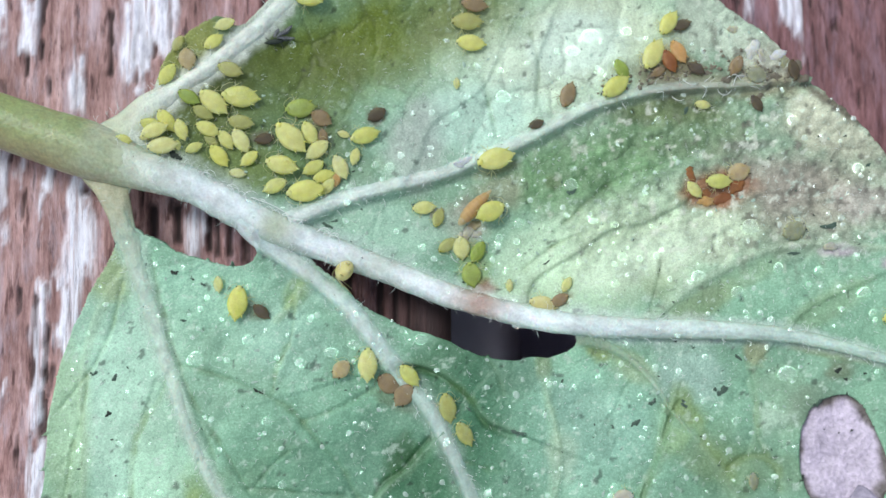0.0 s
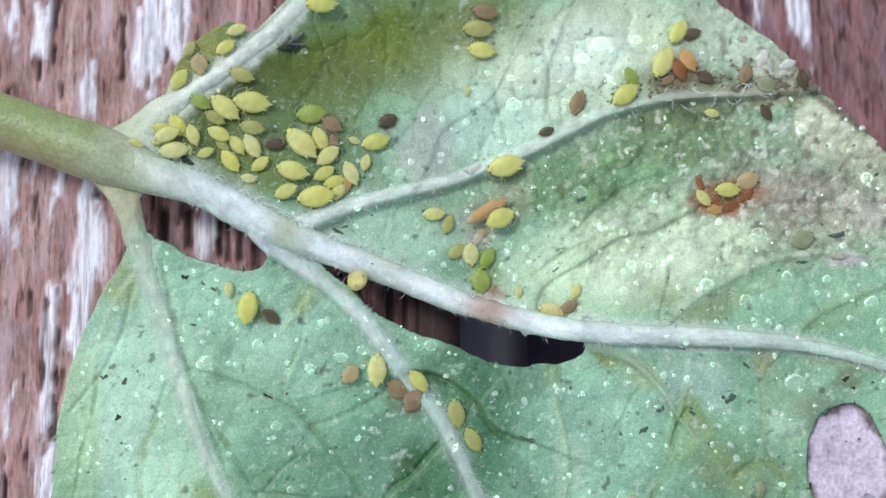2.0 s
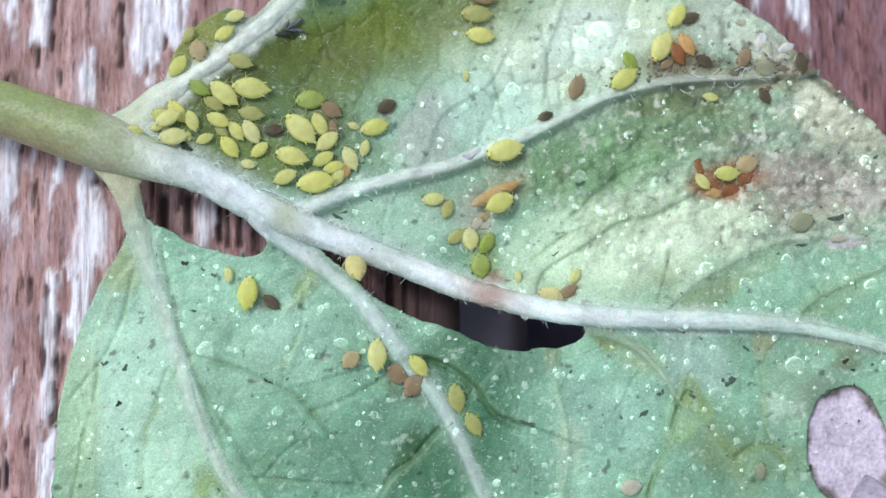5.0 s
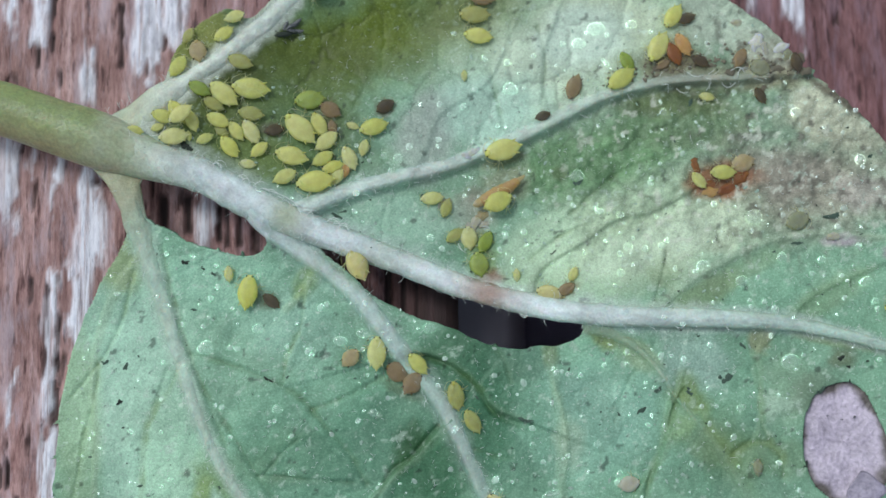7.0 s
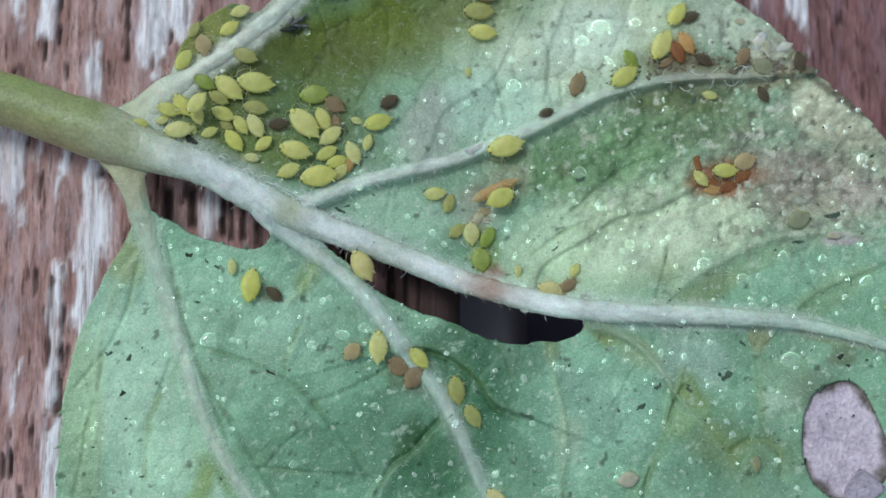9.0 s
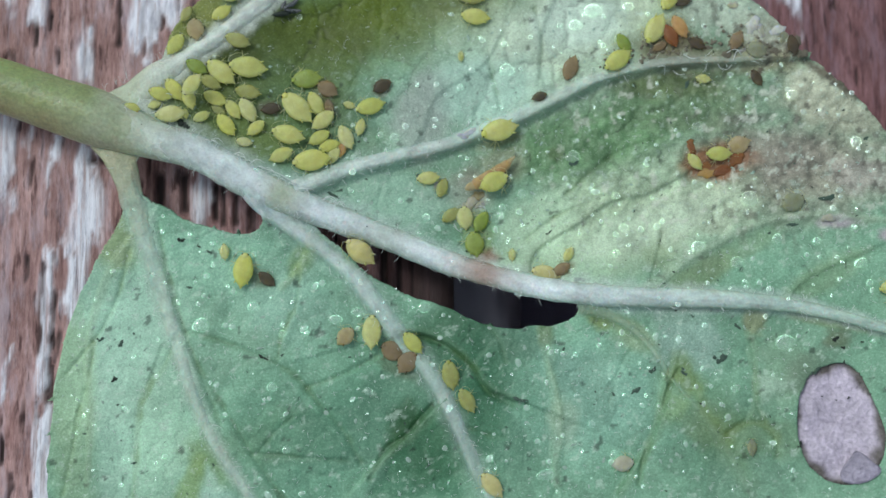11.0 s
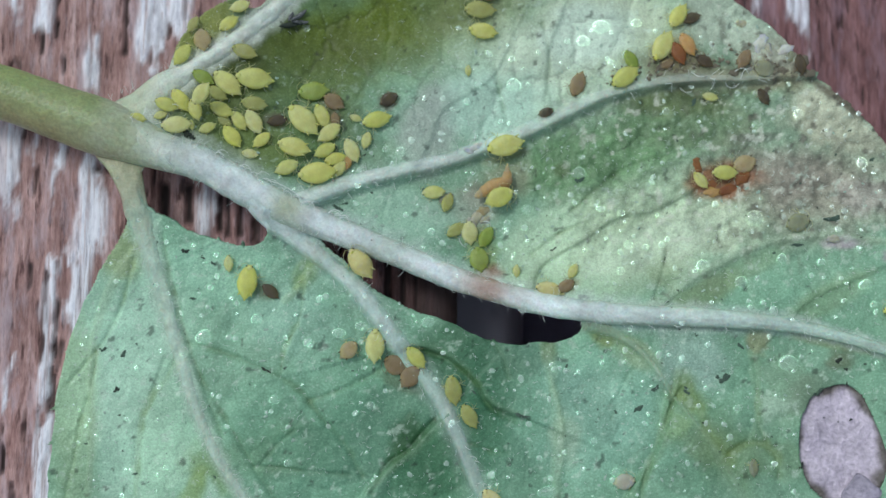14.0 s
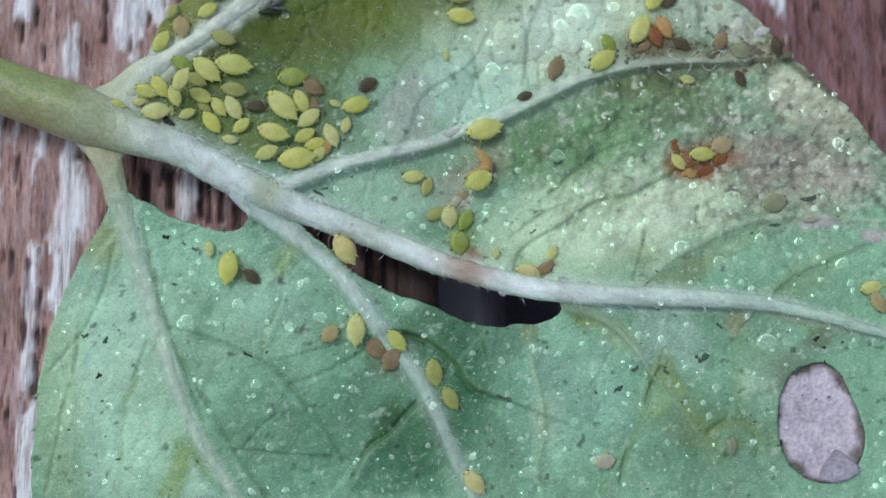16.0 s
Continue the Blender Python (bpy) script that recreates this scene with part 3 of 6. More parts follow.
stain_and_shade(-0.56, 5.52, 1.50, 2.25, -20, (0.42, 0.46, 0.40), 0.7)
stain_and_shade(8.02, 0.56, 6.00, 2.75, 22, (0.62, 0.78, 0.50), 0.9)
stain_and_shade(11.77, 1.04, 4.00, 1.75, 20, (0.58, 0.68, 0.46), 0.8)
stain_and_shade(4.49, 0.07, 2.75, 1.50, 30, (0.56, 0.76, 0.50), 0.6)
stain_and_shade(7.65, 4.60, 5.50, 2.00, 15, (0.15, 0.29, 0.12), 0.9)
stain_and_shade(12.02, 5.75, 3.25, 1.50, 0, (0.22, 0.29, 0.15), 0.7)
stain_and_shade(16.78, 2.77, 4.75, 2.38, -5, (0.40, 0.37, 0.28), 0.85)
stain_and_shade(15.36, 3.32, 2.25, 1.50, 0, (0.30, 0.26, 0.21), 0.6)
stain_and_shade(17.75, 5.64, 3.25, 1.75, -35, (0.56, 0.56, 0.40), 0.85)
stain_and_shade(15.25, 8.93, 2.00, 1.50, -30, (0.44, 0.43, 0.33), 0.85)
stain_and_shade(14.42, 7.86, 2.75, 0.75, 0, (0.22, 0.20, 0.10), 0.7)
stain_and_shade(18.91, 2.47, 1.50, 1.00, 0, (0.38, 0.34, 0.30), 0.6)
stain_and_shade(17.76, 0.31, 1.00, 0.35, 0, (0.55, 0.46, 0.50), 0.8)
stain_and_shade(19.79, -0.35, 0.65, 0.40, 0, (0.55, 0.46, 0.50), 0.8)
stain_and_shade(12.63, 3.11, 1.88, 1.12, 10, (0.28, 0.11, 0.04), 0.9)
stain_and_shade(3.02, 3.18, 1.75, 1.00, 20, (0.26, 0.27, 0.17), 0.7)
stain_and_shade(12.11, -9.06, 4.50, 2.25, 0, (0.14, 0.28, 0.17), 0.6)
stain_and_shade(10.89, 8.99, 1.25, 1.25, 30, (0.30, 0.18, 0.05), 0.6)
stain_and_shade(2.20, -0.94, 0.85, 0.55, 0, (0.26, 0.12, 0.07), 0.85)
stain_and_shade(1.60, 1.88, 1.10, 1.25, 20, (0.46, 0.40, 0.34), 0.6)
stain_and_shade(1.96, 0.08, 0.90, 1.25, 0, (0.20, 0.30, 0.08), 0.7)
stain_and_shade(0.45, 1.88, 1.50, 1.00, 0, (0.36, 0.42, 0.30), 0.5)
stain_and_shade(-13.84, -5.15, 3.75, 7.25, 10, (0.54, 0.84, 0.60), 0.9)
stain_and_shade(-16.33, -6.39, 1.50, 7.00, 8, (0.42, 0.60, 0.33), 0.6)
stain_and_shade(-14.23, -0.16, 1.25, 1.50, 30, (0.36, 0.46, 0.20), 0.8)
stain_and_shade(-12.23, -8.86, 2.75, 3.25, 12, (0.42, 0.66, 0.44), 0.6)
stain_and_shade(-9.95, -9.82, 1.00, 1.50, 40, (0.20, 0.32, 0.10), 0.7)
stain_and_shade(-6.50, -8.85, 3.00, 1.50, 10, (0.17, 0.28, 0.13), 0.55)
# painted slope shade in the wedge at the foot of vein_e
stain_and_shade(-0.61, -9.35, 2.00, 1.75, 30, (0.12, 0.22, 0.09), 0.8)
stain_and_shade(-5.85, -0.93, 1.50, 0.55, 55, (0.30, 0.44, 0.16), 0.6)
stain_and_shade(-6.58, -2.94, 2.75, 2.25, 0, (0.36, 0.60, 0.44), 0.6)
stain_and_shade(4.88, -4.47, 0.40, 0.85, 0, (0.20, 0.26, 0.06), 0.8)
stain_and_shade(7.25, -3.61, 1.00, 0.65, -30, (0.26, 0.32, 0.08), 0.8)
stain_and_shade(8.56, -4.48, 1.50, 0.65, -35, (0.34, 0.42, 0.20), 0.6)
# next two: the shadow band below the midrib, painted dark olive
stain_and_shade(11.29, -3.26, 2.75, 0.35, -2, (0.18, 0.26, 0.08), 0.7)
stain_and_shade(16.89, -4.03, 2.75, 0.35, -14, (0.18, 0.24, 0.08), 0.7)
stain_and_shade(13.86, -4.01, 0.60, 0.70, 0, (0.40, 0.38, 0.22), 0.8)
stain_and_shade(10.10, -7.41, 1.00, 1.50, 10, (0.22, 0.33, 0.14), 0.3)
stain_and_shade(11.45, -8.36, 1.50, 1.00, -45, (0.24, 0.32, 0.16), 0.35)
stain_and_shade(13.50, -8.82, 3.00, 1.00, -5, (0.20, 0.28, 0.12), 0.3)
stain_and_shade(10.96, -4.86, 2.00, 1.50, 0, (0.36, 0.50, 0.42), 0.6)
stain_and_shade(5.33, -5.95, 1.50, 1.25, 0, (0.32, 0.48, 0.36), 0.5)
stain_and_shade(9.94, -0.98, 0.75, 1.00, 50, (0.30, 0.40, 0.20), 0.5)
stain_and_shade(11.60, -2.01, 2.25, 0.65, 30, (0.22, 0.32, 0.14), 0.7)
stain_and_shade(13.61, -0.77, 2.25, 0.65, 28, (0.24, 0.34, 0.18), 0.5)
stain_and_shade(17.07, -2.06, 2.25, 0.75, 28, (0.24, 0.38, 0.20), 0.6)
stain_and_shade(2.89, -5.20, 1.50, 1.00, 0, (0.22, 0.36, 0.22), 0.5)
stain_and_shade(5.58, 3.69, 0.50, 0.40, 0, (0.12, 0.18, 0.07), 0.7)
stain_and_shade(-9.60, -0.68, 3.25, 1.75, 0, (0.40, 0.70, 0.48), 0.7)
# next two: lower blade sloping from the sun, its shade painted as darker green
stain_and_shade(-4.05, -8.61, 5.75, 3.00, 15, (0.13, 0.30, 0.18), 0.7)
stain_and_shade(3.34, -7.41, 4.25, 4.00, 0, (0.12, 0.28, 0.17), 0.65)
stain_and_shade(-7.54, -4.92, 1.50, 1.00, -10, (0.2, 0.36, 0.22), 0.4)
# olive ground under the cluster, darkened with painted shade
stain_and_shade(-9.30, 5.00, 3.40, 1.50, -20, (0.15, 0.21, 0.05), 0.8)
stain_and_shade(-1.50, 1.80, 4.00, 1.50, -14, (0.40, 0.62, 0.45), 0.7)
stain_and_shade(10.60, 6.00, 3.20, 1.50, 10, (0.15, 0.25, 0.12), 0.75)
stain_and_shade(6.80, 10.20, 2.60, 1.80, 10, (0.68, 0.84, 0.68), 0.8)
stain_and_shade(13.20, 11.00, 2.40, 2.20, 0, (0.48, 0.56, 0.42), 0.85)
stain_and_shade(7.00, -7.20, 3.20, 3.00, 0, (0.32, 0.56, 0.42), 0.6)
stain_and_shade(9.20, 0.20, 3.50, 1.20, 20, (0.66, 0.82, 0.58), 0.6)
stain_and_shade(10.80, 7.00, 3.20, 0.80, 6, (0.11, 0.17, 0.07), 0.8)
# more slope shade painted on the lower middle
stain_and_shade(-1.80, -7.40, 2.60, 2.60, 0, (0.13, 0.29, 0.17), 0.45)
stain_and_shade(17.15, -4.88, 0.75, 0.50, 0, (0.14, 0.16, 0.08), 0.7)
stain_and_shade(14.38, 5.18, 1.00, 0.30, 0, (0.12, 0.13, 0.10), 0.7)
stain_and_shade(-4.90, 6.37, 0.65, 1.00, 0, (0.16, 0.17, 0.06), 0.7)
stain_and_shade(-2.35, 6.80, 0.55, 0.50, 30, (0.12, 0.11, 0.07), 0.8)
stain_and_shade(-7.30, 5.84, 0.65, 0.40, 0, (0.12, 0.11, 0.07), 0.8)
stain_and_shade(-7.84, -1.81, 0.75, 0.50, -20, (0.12, 0.14, 0.07), 0.7)
# shadow line below vein_b, painted as a dark olive strip
stain_and_shade(3.03, 4.35, 1.25, 0.30, 15, (0.16, 0.18, 0.08), 0.7)
stain_and_shade(5.45, -1.71, 1.00, 0.35, 20, (0.20, 0.16, 0.08), 0.6)
stain_and_shade(-1.59, -5.93, 1.25, 0.35, -25, (0.14, 0.20, 0.10), 0.6)
stain_and_shade(1.37, -7.78, 0.75, 0.35, -50, (0.16, 0.22, 0.08), 0.6)
# next three: shaded slope right of vein_e, painted dark green
stain_and_shade(0.41, -4.45, 2.38, 1.75, 35, (0.07, 0.19, 0.09), 0.85)
stain_and_shade(1.37, -7.41, 1.88, 3.75, -15, (0.07, 0.20, 0.10), 0.9)
stain_and_shade(-0.80, -9.06, 1.45, 1.88, 30, (0.04, 0.13, 0.04), 0.9)
stain_and_shade(11.07, 7.05, 3.25, 1.00, 0, (0.15, 0.20, 0.08), 0.7)
stain_and_shade(11.26, 8.50, 2.50, 1.12, 0, (0.20, 0.18, 0.09), 0.75)
stain_and_shade(12.14, -8.59, 1.50, 2.00, 30, (0.16, 0.28, 0.12), 0.4)
stain_and_shade(10.86, -6.44, 0.65, 1.25, 20, (0.16, 0.24, 0.05), 0.7)
stain_and_shade(5.51, -8.14, 0.75, 1.50, 0, (0.40, 0.52, 0.36), 0.5)
stain_and_shade(14.86, -6.20, 1.50, 1.75, 0, (0.28, 0.42, 0.26), 0.5)
stain_and_shade(15.78, -6.20, 1.50, 0.75, 35, (0.16, 0.22, 0.14), 0.6)
# dark brown rim, the shading of its curl painted in
stain_and_shade(18.33, 6.75, 2.38, 0.30, -38, (0.10, 0.08, 0.05), 0.85)
stain_and_shade(16.47, 8.41, 0.65, 0.55, -50, (0.12, 0.10, 0.07), 0.8)


def within(x, y, corners):
    """1 inside a polygon, 0 outside, with a soft uneven border."""
    share = np.zeros(x.shape)
    low, high = corners.min(0) - 0.6, corners.max(0) + 0.6
    box = np.where((x > low[0]) & (x < high[0]) & (y > low[1]) & (y < high[1]))
    if len(box[0]):
        d = to_path(x[box], y[box], np.vstack([corners, corners[:1]]))[0]
        d = np.where(inside(x[box], y[box], corners), d, -d)
        share[box] = smooth(-0.22, 0.22, d + 0.12 * fractal(x[box], y[box], 0.6, 88, 3))
    return share


NEAR = {}


def beside(x, y, name):
    """Distance, row, side and width of a vein for each place; kept for the blade's own grid."""
    key = (name, len(x), float(x[0]), float(y[-1]))
    if key not in NEAR:
        path = VEINS[name][0][::2]
        d, which, side = to_path(x, y, path)
        NEAR[key] = (d, which, side, path[which, 2])
    return NEAR[key]


CREASES = []


def crease(points, depth=0.10, broad=0.16, colour=(0.10, 0.18, 0.05), much=0.6):
    """A sunken veinlet: its course in mm, its depth, half width and colour."""
    CREASES.append((spline(points, 0.3), depth, broad, colour, much))


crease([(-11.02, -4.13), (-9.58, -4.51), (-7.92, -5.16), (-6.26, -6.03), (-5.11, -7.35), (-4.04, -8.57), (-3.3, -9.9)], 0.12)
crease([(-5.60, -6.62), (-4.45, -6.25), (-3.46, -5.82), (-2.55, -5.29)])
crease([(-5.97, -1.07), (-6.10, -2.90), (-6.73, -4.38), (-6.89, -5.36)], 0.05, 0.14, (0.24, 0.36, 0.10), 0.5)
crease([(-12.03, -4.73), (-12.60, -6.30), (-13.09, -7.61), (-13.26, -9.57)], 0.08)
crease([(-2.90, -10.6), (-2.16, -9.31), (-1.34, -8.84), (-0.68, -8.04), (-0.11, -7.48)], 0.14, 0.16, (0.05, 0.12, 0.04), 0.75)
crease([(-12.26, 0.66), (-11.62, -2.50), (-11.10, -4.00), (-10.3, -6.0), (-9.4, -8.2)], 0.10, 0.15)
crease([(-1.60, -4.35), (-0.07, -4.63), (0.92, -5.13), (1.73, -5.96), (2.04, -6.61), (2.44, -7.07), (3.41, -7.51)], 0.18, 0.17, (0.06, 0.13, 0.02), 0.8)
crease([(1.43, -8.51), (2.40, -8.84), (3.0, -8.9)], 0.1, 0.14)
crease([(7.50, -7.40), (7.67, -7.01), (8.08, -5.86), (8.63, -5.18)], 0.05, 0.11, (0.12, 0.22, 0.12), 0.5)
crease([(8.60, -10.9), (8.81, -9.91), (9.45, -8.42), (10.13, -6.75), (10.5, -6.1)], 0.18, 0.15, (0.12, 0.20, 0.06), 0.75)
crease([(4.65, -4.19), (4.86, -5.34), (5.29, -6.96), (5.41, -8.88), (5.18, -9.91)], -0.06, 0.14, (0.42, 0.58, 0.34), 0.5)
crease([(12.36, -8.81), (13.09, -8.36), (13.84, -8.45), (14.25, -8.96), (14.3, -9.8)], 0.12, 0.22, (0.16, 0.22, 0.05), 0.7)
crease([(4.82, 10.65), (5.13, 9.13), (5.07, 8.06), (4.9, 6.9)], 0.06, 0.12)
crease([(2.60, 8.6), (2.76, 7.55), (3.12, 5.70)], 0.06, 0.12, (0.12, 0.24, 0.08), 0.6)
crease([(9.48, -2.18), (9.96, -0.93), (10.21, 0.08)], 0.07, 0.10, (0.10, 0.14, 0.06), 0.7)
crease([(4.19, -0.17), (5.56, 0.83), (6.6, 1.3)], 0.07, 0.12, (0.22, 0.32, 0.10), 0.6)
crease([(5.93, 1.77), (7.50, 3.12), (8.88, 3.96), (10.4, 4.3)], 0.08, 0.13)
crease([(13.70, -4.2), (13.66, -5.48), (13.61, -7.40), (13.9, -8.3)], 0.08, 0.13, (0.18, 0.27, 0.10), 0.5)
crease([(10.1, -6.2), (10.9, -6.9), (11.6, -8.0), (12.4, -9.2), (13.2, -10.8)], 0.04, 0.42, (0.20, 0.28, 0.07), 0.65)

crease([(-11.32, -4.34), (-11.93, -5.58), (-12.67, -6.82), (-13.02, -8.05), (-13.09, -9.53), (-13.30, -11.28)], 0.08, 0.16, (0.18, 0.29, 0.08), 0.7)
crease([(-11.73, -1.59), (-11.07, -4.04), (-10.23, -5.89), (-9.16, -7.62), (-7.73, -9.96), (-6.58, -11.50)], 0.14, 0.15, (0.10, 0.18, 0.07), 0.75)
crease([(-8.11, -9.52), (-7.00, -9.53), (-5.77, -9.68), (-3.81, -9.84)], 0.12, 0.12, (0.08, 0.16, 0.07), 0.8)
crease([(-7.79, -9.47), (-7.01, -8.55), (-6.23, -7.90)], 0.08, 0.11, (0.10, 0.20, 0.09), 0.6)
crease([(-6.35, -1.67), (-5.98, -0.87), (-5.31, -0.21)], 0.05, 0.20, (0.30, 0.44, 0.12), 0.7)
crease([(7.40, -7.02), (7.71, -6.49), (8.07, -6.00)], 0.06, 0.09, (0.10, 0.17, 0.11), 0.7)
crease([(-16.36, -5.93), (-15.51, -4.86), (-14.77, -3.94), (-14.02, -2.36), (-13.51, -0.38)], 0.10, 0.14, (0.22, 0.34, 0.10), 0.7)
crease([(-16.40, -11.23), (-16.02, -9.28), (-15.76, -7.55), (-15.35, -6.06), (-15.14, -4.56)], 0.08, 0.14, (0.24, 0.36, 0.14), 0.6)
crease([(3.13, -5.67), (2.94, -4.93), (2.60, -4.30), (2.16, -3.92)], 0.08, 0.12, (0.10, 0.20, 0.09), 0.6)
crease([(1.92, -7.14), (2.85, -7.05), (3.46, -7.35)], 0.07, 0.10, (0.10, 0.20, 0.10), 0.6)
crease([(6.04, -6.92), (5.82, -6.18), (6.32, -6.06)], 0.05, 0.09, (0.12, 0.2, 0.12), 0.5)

PANELS = []


def panel(points, colour, strength, rise=0.0):
    """A field of the blade between veinlets, with a tone and height: its corners in mm."""
    PANELS.append((np.array(points), colour, strength, rise))


panel([(-7.74, -9.45), (-6.77, -8.19), (-4.81, -7.64), (-2.83, -9.26), (-3.81, -9.84), (-5.77, -9.68)], (0.15, 0.33, 0.20), 0.55, -0.05)
# dark wedge beside vein_e: slope shade painted into this field
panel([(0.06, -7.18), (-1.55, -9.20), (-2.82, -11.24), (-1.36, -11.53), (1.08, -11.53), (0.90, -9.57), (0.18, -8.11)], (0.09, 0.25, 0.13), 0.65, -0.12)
panel([(-10.67, -9.64), (-9.92, -9.52), (-10.33, -11.51), (-11.48, -11.51)], (0.27, 0.40, 0.13), 0.7)
panel([(-10.01, -9.81), (-8.60, -11.50), (-10.28, -11.51)], (0.50, 0.74, 0.58), 0.6)
panel([(-7.98, -9.81), (-3.81, -9.98), (-4.29, -11.52), (-6.73, -11.50)], (0.17, 0.37, 0.23), 0.45, -0.03)
panel([(13.69, -6.32), (15.28, -6.66), (13.83, -7.47)], (0.42, 0.58, 0.42), 0.7, 0.08)
panel([(-15.09, -4.31), (-12.99, -1.33), (-11.97, -3.59), (-12.06, -5.58), (-13.02, -8.05), (-13.40, -11.53), (-14.70, -11.53)], (0.46, 0.70, 0.52), 0.45)
panel([(10.10, -6.98), (10.95, -7.47), (10.32, -8.14), (9.61, -8.19)], (0.34, 0.50, 0.20), 0.35, 0.05)


def hollow(x, y):
    """The dip of the blade behind the cluster."""
    return 1.1 * np.exp(-(((x - -4.67) / 6.0) ** 2 + ((y - 9.90) / 2.6) ** 2))


def relief(x, y):
    """The blade's height with its veins' shoulders, steps and the swelling between the veinlets."""
    z = leaf_base(x, y)
    wx, wy = x + 0.3 * fractal(x, y, 1.6, 31, 4), y + 0.3 * fractal(x, y, 1.6, 32, 4)
    (net, own), (fine, small) = cells(wx, wy, 2.7, 5), cells(wx, wy, 0.95, 6)
    puffed = 0.25 + 0.5 * smooth(-1.0, 3.0, y)  # the lower lobe lies flatter
    z = z + puffed * (0.045 * (own - 0.3) * smooth(0, 0.8, net) + 0.07 * (1 - np.exp(-net / 0.14))) + 0.018 * (1 - np.exp(-fine / 0.10)) - 0.04
    z = z + 0.16 * fractal(x, y, 3.5, 12, 2) + 0.024 * fractal(x, y, 0.5, 14, 3)
    for path, depth, broad, colour, much in CREASES:
        low, high = path.min(0) - 1.5, path.max(0) + 1.5
        box = np.where((x > low[0]) & (x < high[0]) & (y > low[1]) & (y < high[1]))
        if len(box[0]):
            d = to_path(x[box], y[box], path)[0]
            z[box] -= 0.9 * depth * np.exp(-(d / (0.6 * broad)) ** 2)
    for corners, colour, strength, rise in PANELS:
        if rise:
            z += rise * within(x, y, corners)
    crumbs = smooth(2.0, 7.0, x) * smooth(-2.0, 2.0, y) * (1 - 0.7 * smooth(7.0, 8.5, y) * smooth(13.5, 12.0, x))
    z = z + crumbs * (0.06 * fractal(x, y, 0.36, 17, 3) + 0.06 * fractal(x, y, 0.9, 19, 3))
    for name, (path, drop, tone, pale) in VEINS.items():
        d, which, side, w = beside(x, y, name)
        shoulder = -0.1 if name in ("vein_g", "vein_j") else 0.34 if name == "midrib" else 0.16
        z = z + shoulder * w * np.exp(-(d / w) ** 2) * smooth(-13.0, -10.0, x)
        if drop:
            z = z - drop * np.exp(-d / 2.2) * smooth(0.2, 0.75, d / w) * (side < 0)
    z = z - hollow(x, y)
    return np.maximum(z, 0.42), net, fine, own, small


HEIGHT = {}  # the blade's height over a grid, kept for what lies on it


def blade():
    step = 0.08
    gx, gy = np.arange(-21.5, 27.0, step), np.arange(-19.0, 16.5, step)
    x, y = np.meshgrid(gx, gy)
    n, k = x.shape
    x, y = x.ravel().copy(), y.ravel().copy()
    keep = inside(x, y, OUTLINE)
    loops = [OUTLINE] + HOLES
    for hole in HOLES:
        keep &= ~inside(x, y, hole)
    # pull the rim onto the outlines
    for loop in loops:
        closed = np.vstack([loop, loop[:1]])
        low, high = closed.min(0) - 0.3, closed.max(0) + 0.3
        box = np.where((x > low[0]) & (x < high[0]) & (y > low[1]) & (y < high[1]))[0]
        best, bx, by = np.full(len(box), 1e9), np.zeros(len(box)), np.zeros(len(box))
        for a, b in zip(closed[:-1], closed[1:]):
            near = np.where((np.abs(x[box] - a[0]) < 0.4) & (np.abs(y[box] - a[1]) < 0.4))[0]
            if not len(near):
                continue
            qx, qy = x[box[near]], y[box[near]]
            dx, dy = b - a
            t = np.clip(((qx - a[0]) * dx + (qy - a[1]) * dy) / (dx * dx + dy * dy + 1e-12), 0, 1)
            d = np.hypot(qx - a[0] - t * dx, qy - a[1] - t * dy)
            better = d < best[near]
            g = near[better]
            best[g], bx[g], by[g] = d[better], (a[0] + t * dx)[better], (a[1] + t * dy)[better]
        rim = best < step * 0.6
        x[box[rim]], y[box[rim]] = bx[rim], by[rim]
        keep[box[rim]] = True
    idx = np.arange(n * k).reshape(n, k)
    faces = np.stack([idx[:-1, :-1], idx[:-1, 1:], idx[1:, 1:], idx[1:, :-1]], -1).reshape(-1, 4)
    faces = faces[keep[faces].all(1)]
    used = np.unique(faces)
    remap = np.zeros(n * k, int)
    remap[used] = np.arange(len(used))
    faces, x, y = remap[faces], x[used], y[used]
    z, net, fine, own, small = relief(x, y)
    field = np.full(n * k, np.nan)
    field[used] = z
    HEIGHT.update(z=field.reshape(n, k), x=gx[0], y=gy[0], step=step)
    # colour: grey-green felt, paler or yellowed or dead in patches, some with shade painted in, darker along the
    # veinlets
    tint = np.zeros((len(x), 3)) + (0.24, 0.445, 0.285)
    tint *= (1 + 0.14 * fractal(x, y, 4.0, 51, 4) + 0.07 * fractal(x, y, 0.4, 52, 3))[:, None]
    for sx, sy, rx, ry, turn, colour, strength, ragged in STAINS_AND_SHADE:
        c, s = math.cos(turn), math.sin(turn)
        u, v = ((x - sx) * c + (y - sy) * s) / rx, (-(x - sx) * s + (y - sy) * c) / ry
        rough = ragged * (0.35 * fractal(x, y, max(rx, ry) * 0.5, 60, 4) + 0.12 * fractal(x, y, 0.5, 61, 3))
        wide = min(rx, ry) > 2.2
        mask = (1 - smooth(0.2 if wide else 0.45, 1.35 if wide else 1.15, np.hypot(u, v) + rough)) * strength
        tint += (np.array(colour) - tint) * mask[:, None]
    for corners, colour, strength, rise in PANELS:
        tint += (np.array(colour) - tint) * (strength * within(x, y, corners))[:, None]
    soft_own = (own - 0.5) * smooth(0.0, 0.25, net) * 0.24 + (small - 0.5) * smooth(0.0, 0.12, fine) * 0.14
    tint *= (1 + soft_own)[:, None]
